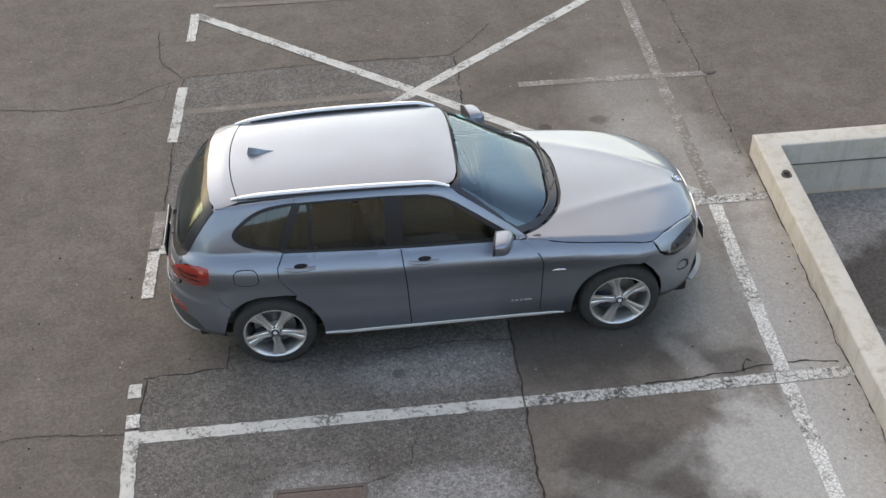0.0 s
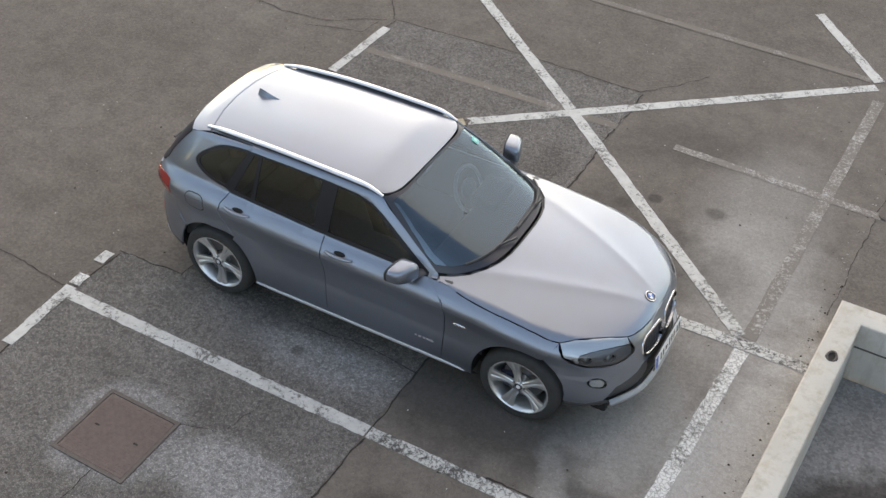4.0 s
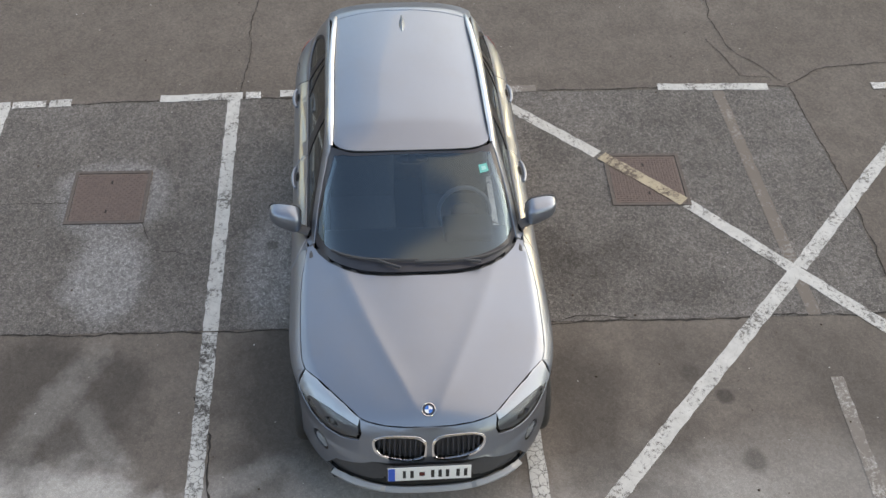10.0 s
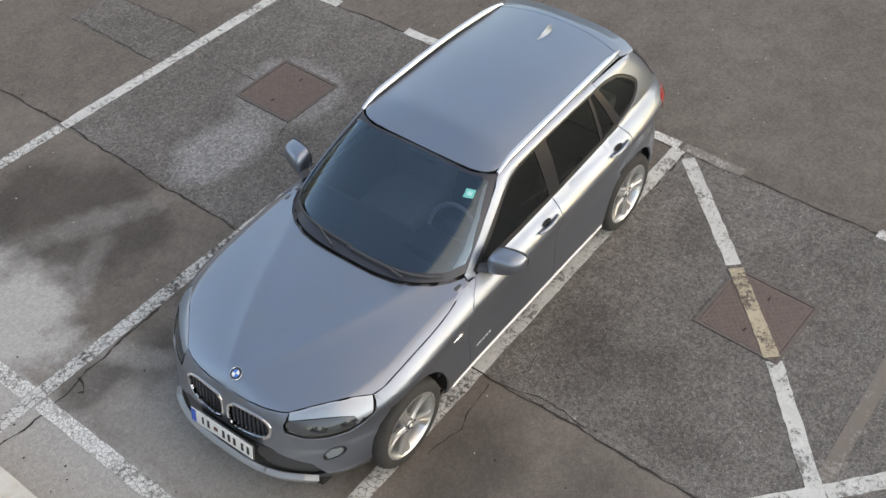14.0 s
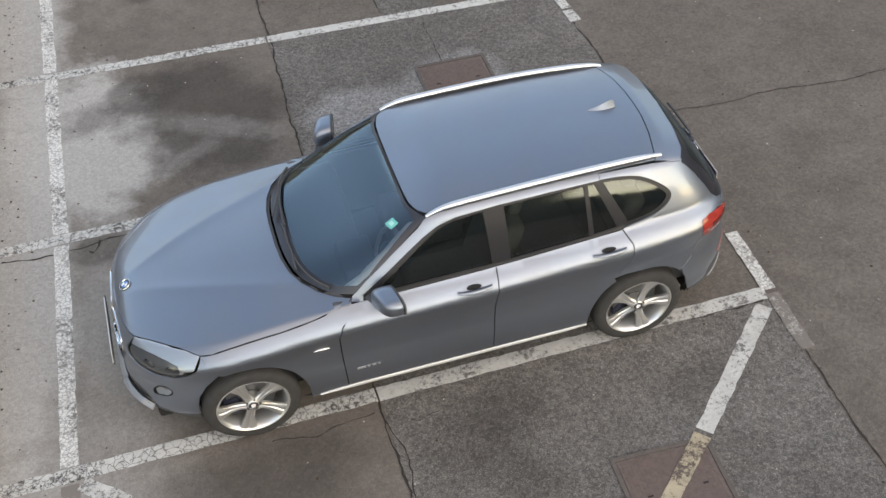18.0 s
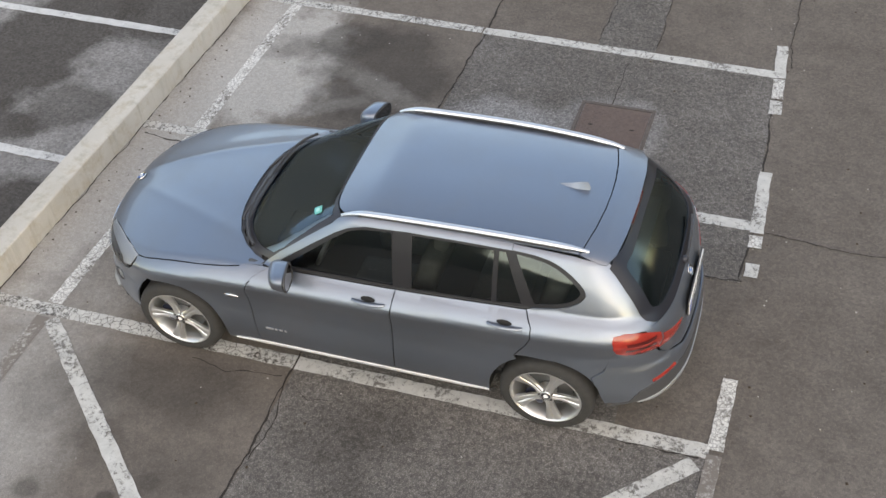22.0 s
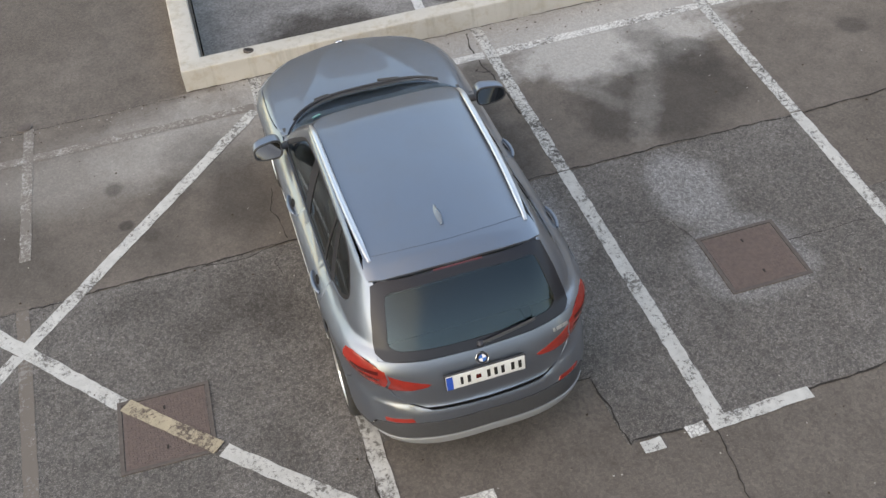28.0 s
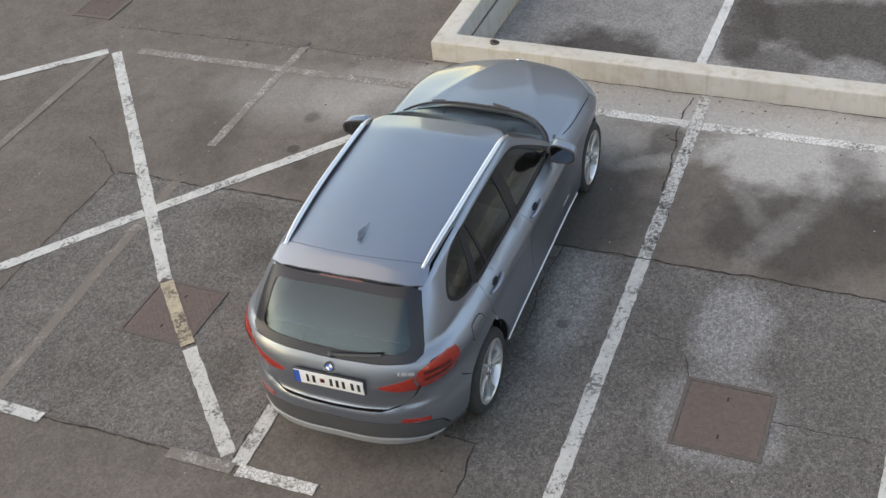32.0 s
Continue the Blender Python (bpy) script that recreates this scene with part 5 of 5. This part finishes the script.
def build_wheel():
    """A wheel whose outer face looks to +y, hub at the origin."""
    w = new("wheel")
    lathe_part("tyre", [(0.244, 0.0), (0.248, 0.011), (0.27, 0.015), (0.302, 0.012), (0.318, 0.0), (0.327, -0.02), (0.33, -0.05), (0.33, -0.17), (0.322, -0.205), (0.29, -0.222), (0.23, -0.215)], rubber, w, "worn dusty black tyre")
    rim = lathe_part("rim", [(0.248, 0.003), (0.249, 0.010), (0.241, 0.012), (0.233, 0.006), (0.226, -0.01), (0.216, -0.05), (0.21, -0.2), (0.242, -0.215)], alloy, w, "silver alloy rim")
    lathe_part("brake_disc", [(0.001, -0.085), (0.165, -0.085), (0.165, -0.105), (0.001, -0.105)], alloy_dark, w, "grey brake disc", 32)
    part("brake_caliper", box_bm((0.075, -0.12, -0.075), (0.175, -0.06, 0.075), 0.02), simple("brake_caliper_blue_grey", (0.025, 0.03, 0.055), 0.5), w, "dark brake caliper")
    lathe_part("hub", [(0.001, -0.002), (0.034, -0.002), (0.04, -0.008), (0.055, -0.012), (0.062, -0.03), (0.062, -0.08)], alloy, w, "alloy hub", 32)
    lathe_part("hub_cap", [(0.001, 0.002), (0.028, 0.002), (0.032, -0.002)], black_gloss, w, "dark hub cap with a round badge", 24)
    lathe_part("hub_badge", [(0.001, 0.0045), (0.016, 0.0045), (0.017, 0.002)], emblem_white, w, "small white hub badge", 16)
    for k in range(5):
        a = radians(90 + 72 * k)
        bm = bmesh.new()
        stations = [(0.045, 0.030, -0.006), (0.09, 0.027, -0.016), (0.145, 0.033, -0.014), (0.195, 0.047, -0.004), (0.236, 0.064, 0.002)]
        rings = []
        for r, h, y in stations:
            prof = [(-h, y - 0.022), (-h, y - 0.002), (-h * 0.72, y + 0.004), (-h * 0.16, y + 0.003), (0.0, y - 0.004), (h * 0.16, y + 0.003), (h * 0.72, y + 0.004), (h, y - 0.002), (h, y - 0.022)]
            rings.append([bm.verts.new((r * math.cos(a) - t * math.sin(a), yy, r * math.sin(a) + t * math.cos(a))) for t, yy in prof])
        for r0, r1 in zip(rings, rings[1:]):
            for j in range(len(r0) - 1):
                bm.faces.new((r0[j], r0[j + 1], r1[j + 1], r1[j]))
        bmesh.ops.recalc_face_normals(bm, faces=bm.faces[:])
        if sum(f.normal.y for f in bm.faces) < 0:
            bmesh.ops.reverse_faces(bm, faces=bm.faces[:])
        part("spoke", bm, alloy, w, "broad silver spoke")
        b2 = bmesh.new()
        a2 = a + radians(36)
        bmesh.ops.create_cone(b2, cap_ends=True, segments=8, radius1=0.008, radius2=0.008, depth=0.02, matrix=pose(0.048 * math.cos(a2), -0.01, 0.048 * math.sin(a2), 90))
        part("wheel_bolt", b2, alloy_dark, w)
    return w


wheel = build_wheel()
wheel.parent = car
wheel.matrix_basis = pose(WHEEL_F, 0.842, HUB_Z, 0, 20, 0)
for x, s, turn in ((WHEEL_R, 1, 50), (WHEEL_F, -1, 15), (WHEEL_R, -1, 38)):
    w2 = copy_thing(wheel, pose(x, s * 0.842, HUB_Z, 0, turn, 0 if s > 0 else 180))
    w2.parent = car


# ---- trim: rails, aerial, mirrors, handles, wipers, emblems, plates ----
def tube_bm(path, radius, n=10, squash=1.0, taper=None):
    """A round bar along a path of points."""
    bm = bmesh.new()
    rings = []
    for i, p in enumerate(path):
        p = Vector(p)
        d = (Vector(path[min(i + 1, len(path) - 1)]) - Vector(path[max(i - 1, 0)])).normalized()
        side = d.cross(Vector((0, 0, 1)))
        side = side.normalized() if side.length > 1e-4 else Vector((0, 1, 0))
        up = side.cross(d)
        r = radius * (taper(i / (len(path) - 1)) if taper else 1)
        rings.append([bm.verts.new(p + side * r * math.cos(2 * math.pi * k / n) + up * r * squash * math.sin(2 * math.pi * k / n)) for k in range(n)])
    for a, b in zip(rings, rings[1:]):
        for k in range(n):
            bm.faces.new((a[k], a[(k + 1) % n], b[(k + 1) % n], b[k]))
    bm.faces.new(rings[0][::-1])
    bm.faces.new(rings[-1])
    bmesh.ops.recalc_face_normals(bm, faces=bm.faces[:])
    return bm


rail_z = curve1([(-1.58, 0.0), (-1.5, 0.012), (-1.3, 0.022), (-0.7, 0.026), (-0.1, 0.02), (0.0, 0.01), (0.06, 0.0)])
for s in (1, -1):
    pts = []
    for i in range(41):
        x = 0.06 - 1.64 * i / 40
        y = roof_w(min(x, 0.0)) + 0.004
        co, _ = on_top(x, y)
        pts.append((x, s * y, co.z + rail_z(x) + 0.006))
    part("roof_rail", tube_bm(pts, 0.021, 12, 0.75, lambda u: 0.55 + 0.45 * min(1, u * 9, (1 - u) * 9)), satin, car, "satin silver roof rail")
    foot = [(x, y, z - 0.02) for x, y, z in pts if -1.46 < x < -0.03]
    part("rail_gasket", tube_bm(foot, 0.013, 8, 1.0), black_matt, car, "black strip under the roof rail")

bm = bmesh.new()
co, _ = on_top(-1.36, 0.0)
fin = []
for u, h, wdt in ((0.0, 0.004, 0.006), (0.3, 0.018, 0.022), (0.6, 0.038, 0.026), (0.85, 0.056, 0.02), (1.0, 0.060, 0.012), (1.08, 0.02, 0.012)):
    x = co.x + 0.1 - 0.19 * u
    z = on_top(x, 0)[0].z - 0.002
    fin.append([bm.verts.new(p) for p in ((x, -wdt * 0.8 - 0.004, z), (x, -wdt * 0.35, z + h * 0.6), (x, 0, z + h), (x, wdt * 0.35, z + h * 0.6), (x, wdt * 0.8 + 0.004, z))])
for a, b in zip(fin, fin[1:]):
    for k in range(4):
        bm.faces.new((a[k], b[k], b[k + 1], a[k + 1]))
bm.faces.new(fin[-1])
bmesh.ops.recalc_face_normals(bm, faces=bm.faces[:])
part("roof_aerial", bm, simple("aerial_grey_paint", (0.24, 0.28, 0.34), 0.42, 0.7), car, "shark-fin roof aerial")

for s in (1, -1):
    bm = bmesh.new()
    bmesh.ops.create_uvsphere(bm, u_segments=32, v_segments=20, radius=1.0)
    for v in bm.verts:
        x, y, z = (math.copysign(abs(c_) ** 0.62, c_) for c_ in v.co)
        if x < -0.3:
            x = -0.3 - (abs(x) - 0.3) * 0.12
        v.co = Vector((0.425 + x * (0.098 - 0.014 * y) - 0.026 * (y + 1), s * (0.902 + y * 0.112), 1.068 + z * 0.078 * (1 - 0.2 * y) + 0.014 * y))
    if s < 0:
        bmesh.ops.reverse_faces(bm, faces=bm.faces[:])
    mirror_cap = part("door_mirror", bm, car_mat, car, "grey door mirror")
    bm = bmesh.new()
    bmesh.ops.create_circle(bm, cap_ends=True, segments=32, radius=1.0)
    for v in bm.verts:
        y, z = (math.copysign(abs(c_) ** 0.62, c_) for c_ in (v.co.x, v.co.y))
        v.co = Vector((0.382 - 0.026 * (y + 1), s * (0.902 + y * 0.1), 1.068 + z * 0.067 * (1 - 0.2 * y) + 0.014 * y))
    bmesh.ops.recalc_face_normals(bm, faces=bm.faces[:])
    if sum(f.normal.x for f in bm.faces) > 0:
        bmesh.ops.reverse_faces(bm, faces=bm.faces[:])
    part("mirror_glass", bm, simple("mirror_silver", (0.2, 0.205, 0.215), 0.02, 1.0), mirror_cap, "mirror glass")
    rim = []
    for k in range(33):
        y, z = (math.copysign(abs(c_) ** 0.62, c_) for c_ in (math.cos(2 * math.pi * k / 32), math.sin(2 * math.pi * k / 32)))
        rim.append((0.386 - 0.026 * (y + 1), s * (0.902 + y * 0.107), 1.068 + z * 0.074 * (1 - 0.2 * y) + 0.014 * y))
    part("mirror_rim", tube_bm(rim, 0.008, 6), black_matt, mirror_cap, "black mirror rim")
    part("mirror_stalk", tube_bm([(0.50, s * 0.735, 0.995), (0.475, s * 0.79, 1.002), (0.45, s * 0.85, 1.02)], 0.042, 12, 0.45), black_matt, mirror_cap, "black mirror foot")
    for hx in (-0.175, -1.115):
        co, n = on_side(hx, 0.925 if hx > -0.5 else 0.965)
        pts = [(hx + 0.115 - 0.23 * i / 12, s * (co.y + 0.005 + 0.020 * math.sin(math.pi * i / 12) ** 0.6), co.z + 0.004) for i in range(13)]
        part("door_handle", tube_bm(pts, 0.016, 10, 0.9, lambda u: 0.7 + 0.3 * math.sin(math.pi * u)), car_mat, car, "grey grab handle")
        # Flat near-black oval: shade of the hollow behind the handle, nothing cut.
        oval = [(hx + 0.005 + 0.052 * math.cos(2 * math.pi * k / 20), co.z + 0.014 + 0.014 * math.sin(2 * math.pi * k / 20)) for k in range(20)]
        panel("handle_shade_oval", oval, on_side, inner_mat, car, "dark oval for the shade behind the handle", False, mirror=(s < 0), lift=0.0025, depth=0.0, gap=0.0, step=0.02)
    co, n = on_side(0.875, 0.718)
    bm = bmesh.new()
    bmesh.ops.create_uvsphere(bm, u_segments=16, v_segments=8, radius=1.0)
    for v in bm.verts:
        v.co = Vector((co.x + v.co.x * 0.055, s * (co.y + 0.002 + v.co.y * 0.008), co.z + v.co.z * 0.014))
    part("side_indicator", bm, chrome, car, "small side indicator lamp")
    for i, (x0, x1) in enumerate(((0.66, 0.60), (0.59, 0.57), (0.555, 0.53), (0.515, 0.50))):
        panel("door_badge", [(x0, 0.435), (x1, 0.435), (x1, 0.45), (x0, 0.45)], on_side, satin, car, "small metal badge", False, mirror=(s < 0), lift=0.003, depth=0.003, gap=0.0)


def emblem(co, n, up, r):
    """A round badge with quartered colours, without letters."""
    n, up = Vector(n).normalized(), Vector(up)
    side = up.cross(n).normalized()
    up = n.cross(side)
    m = Matrix((( *side, ), ( *up, ), ( *n, ))).transposed().to_4x4()
    m.translation = co
    root = None
    bm = bmesh.new()
    bmesh.ops.create_cone(bm, cap_ends=True, segments=32, radius1=r, radius2=r * 0.93, depth=0.008, matrix=m)
    root = part("emblem", bm, black_gloss, car, "round badge with blue and white quarters")
    bm = bmesh.new()
    a = [(r * 0.98 * math.cos(t), r * 0.98 * math.sin(t), 0.004) for t in [2 * math.pi * k / 32 for k in range(33)]]
    part("emblem_ring", tube_bm([m @ Vector(p) for p in a], r * 0.07, 6), chrome, root, "chrome ring")
    for k in range(4):
        bm = bmesh.new()
        vs = [bm.verts.new(m @ Vector((0, 0, 0.0058)))]
        vs += [bm.verts.new(m @ Vector((r * 0.6 * math.cos(radians(90 * k + 15 * j)), r * 0.6 * math.sin(radians(90 * k + 15 * j)), 0.0058))) for j in range(7)]
        f = bm.faces.new(vs)
        part("emblem_quarter", bm, emblem_white if k % 2 == 0 else emblem_blue, root)


co, n = on_top(2.015, 0.0)
emblem(co + n * 0.003, n, (-1, 0, 0.3), 0.042)
co, n = on_back(0.0, 0.905)
emblem(co + n * 0.004, n, (0, 0, 1), 0.042)


def plate(sign, x, z, tilt):
    """A number plate with plain bars for its characters."""
    m = Matrix.Translation((x, 0, z)) @ (Matrix.Identity(4) if sign > 0 else pose(0, 0, 0, 0, 0, 180)) @ pose(0, 0, 0, 0, tilt, 0)
    bm = box_bm((-0.004, -0.262, -0.058), (0.004, 0.262, 0.058), 0.003)
    bm.transform(m)
    base = part("number_plate", bm, plate_mat, car, "white number plate with dark bars")
    bm = box_bm((-0.012, -0.27, -0.066), (-0.0035, 0.27, 0.066), 0.003)
    bm.transform(m)
    part("plate_holder", bm, black_matt, base, "black plate holder")
    bm = box_bm((0.0042, -0.260, -0.056), (0.0052, -0.218, 0.056))
    bm.transform(m)
    part("plate_band", bm, plate_blue, base, "blue end band")
    for y0, y1 in ((-0.168, -0.15), (-0.122, -0.1), (0.008, 0.03), (0.055, 0.077), (0.102, 0.124), (0.168, 0.19), (0.216, 0.238)):
        bm = box_bm((0.0042, y0, -0.033), (0.0052, y1, 0.033))
        bm.transform(m)
        part("plate_bar", bm, ink, base)
    bm = box_bm((0.0042, -0.065, -0.018), (0.0052, -0.03, 0.018))
    bm.transform(m)
    part("plate_seal", bm, dark_red_lens, base, "small coat-of-arms seal")


plate(1, 2.215, 0.485, -6)
plate(-1, -2.2, 0.812, -1)


def wiper(a, b, lift, mat, name, mid=None):
    pts = []
    for i in range(13):
        y = a[0] + (b[0] - a[0]) * i / 12
        u = a[1] + (b[1] - a[1]) * i / 12
        co, n = on_screen(y, u)
        pts.append(co + n * lift)
    return part(name, tube_bm(pts, 0.009, 6, 1.3), mat, car, "black windscreen wiper")


wiper((0.62, 0.075), (-0.02, 0.085), 0.02, black_matt, "wiper")
wiper((0.0, 0.10), (-0.57, 0.12), 0.022, black_matt, "wiper")
wiper((0.42, 0.03), (0.3, 0.08), 0.03, black_matt, "wiper_arm")
wiper((-0.12, 0.03), (-0.28, 0.105), 0.03, black_matt, "wiper_arm")
cowl_half = [(screen_base(y) + 0.03, y) for y in (0.0, 0.12, 0.25, 0.38, 0.5, 0.6, 0.67, 0.715)] + [(screen_base(y) + 0.004, y) for y in (0.70, 0.6, 0.5, 0.38, 0.25, 0.12, 0.0)]
panel("cowl", cowl_half + [(x, -y) for x, y in cowl_half[::-1][1:-1]], on_top, black_matt, car, "black plastic cowl under the windscreen", lift=-0.016, gap=0.0)
pts = []
for i in range(9):
    y, z = -0.02 - 0.36 * i / 8, 0.99 + 0.045 * i / 8
    co, n = on_back(y, z)
    pts.append(co + n * (0.03 if i else 0.02))
part("rear_wiper", tube_bm(pts, 0.010, 6, 1.0), black_matt, car, "black rear wiper")
co, n = on_back(-0.01, 0.985)
bm = bmesh.new()
bmesh.ops.create_uvsphere(bm, u_segments=14, v_segments=10, radius=0.026)
bmesh.ops.translate(bm, vec=co + n * 0.008, verts=bm.verts)
part("wiper_pivot", bm, black_gloss, car, "rear wiper pivot")
panel("brake_light", [(-0.16, 1.392), (0.16, 1.392), (0.16, 1.383), (-0.16, 1.383)], on_back, dark_red_lens, car, "slim red third brake light", gap=0.0, lift=0.008, depth=0.01)
for k, (y0, y1) in enumerate(((-0.60, -0.56), (-0.555, -0.515), (-0.505, -0.49))):
    panel("tailgate_badge", [(y0, 0.915), (y1, 0.915), (y1, 0.938), (y0, 0.938)], on_back, satin, car, "small metal badge", gap=0.0, lift=0.004, depth=0.004)
sticker = panel("parking_sticker", [(0.465, 0.80), (0.528, 0.795), (0.517, 0.865), (0.457, 0.87)], on_screen, simple("sticker_turquoise", (0.12, 0.55, 0.5), 0.4), car, "turquoise and white sticker inside the windscreen", scale=(1.0, 0.92), gap=0.0, depth=0.0, lift=0.002)[0]
put_mesh("sticker_field", panel_mesh("sticker_field", [(0.48, 0.818), (0.512, 0.815), (0.505, 0.848), (0.476, 0.85)], on_screen, scale=(1.0, 0.92), gap=0.0, depth=0.0, lift=0.004), simple("sticker_pale_teal", (0.4, 0.72, 0.68), 0.4), sticker, "white field on the sticker")

# ---- cabin ----
cabin = part("cabin_tub", box_bm((-1.95, -0.66, 0.3), (0.75, 0.66, 0.42), 0.03), cabin_mat, car, "black cabin floor")
for s in (1, -1):
    part("door_card", box_bm((-1.9, s * 0.72 - 0.02, 0.4), (0.75, s * 0.72 + 0.02, 0.985), 0.015), cabin_mat, cabin, "dark door card")
part("dashboard", box_bm((0.42, -0.7, 0.6), (0.92, 0.7, 0.965), 0.07, 4), cabin_mat, cabin, "black dashboard")
part("instrument_hood", box_bm((0.38, 0.2, 0.9), (0.62, 0.55, 1.03), 0.04, 3), cabin_mat, cabin, "instrument hood")
part("parcel_cover", box_bm((-1.85, -0.62, 0.93), (-1.2, 0.62, 0.95), 0.008), cabin_mat, cabin, "dark grey luggage cover")
wh = bmesh.new()
ring = [Vector((0.0, 0.185 * math.cos(a), 0.185 * math.sin(a))) for a in [2 * math.pi * k / 32 for k in range(33)]]
mt = pose(0.29, 0.37, 0.95, 0, -25, 0)
part("steering_wheel", tube_bm([mt @ p for p in ring], 0.016, 8), simple("steering_wheel_leather", (0.3, 0.3, 0.31), 0.5), cabin, "black leather steering wheel")
bm = bmesh.new()
bmesh.ops.create_uvsphere(bm, u_segments=16, v_segments=10, radius=1.0)
for v in bm.verts:
    v.co = mt @ Vector((v.co.x * 0.04, v.co.y * 0.1, v.co.z * 0.08))
part("steering_hub", bm, cabin_mat, cabin, "steering wheel hub")


def seat(x, y, w):
    a = part("seat", box_bm((x - 0.28, y - w, 0.42), (x + 0.28, y + w, 0.62), 0.07, 4), cloth, cabin, "dark cloth seat")
    bm = box_bm((-0.075, -w, 0.0), (0.075, w, 0.62), 0.06, 4)
    bm.transform(pose(x - 0.24, y, 0.56, 0, -18, 0))
    part("seat_back", bm, cloth, a, "dark cloth backrest")
    return a


for y in (0.36, -0.36):
    st = seat(-0.12, y, 0.25)
    bm = box_bm((-0.05, -0.13, 0.0), (0.05, 0.13, 0.2), 0.045, 4)
    bm.transform(pose(-0.565, y, 1.14, 0, -12, 0))
    part("headrest", bm, cloth, st, "dark headrest")
rear = seat(-0.98, 0.0, 0.62)
for y in (0.36, -0.36):
    bm = box_bm((-0.045, -0.12, 0.0), (0.045, 0.12, 0.13), 0.04, 4)
    bm.transform(pose(-1.4, y, 1.12, 0, -12, 0))
    part("headrest", bm, cloth, rear, "dark headrest")
bm = bmesh.new()
bmesh.ops.create_uvsphere(bm, u_segments=16, v_segments=10, radius=1.0)
for v in bm.verts:
    v.co = Vector((0.10 + v.co.x * 0.03, v.co.y * 0.115, 1.30 + v.co.z * 0.035))
part("rear_view_mirror", bm, cabin_mat, cabin, "black rear-view mirror")
part("mirror_stem", box_bm((0.08, -0.03, 1.30), (0.13, 0.03, 1.385), 0.012), cabin_mat, cabin, "black mirror stem")
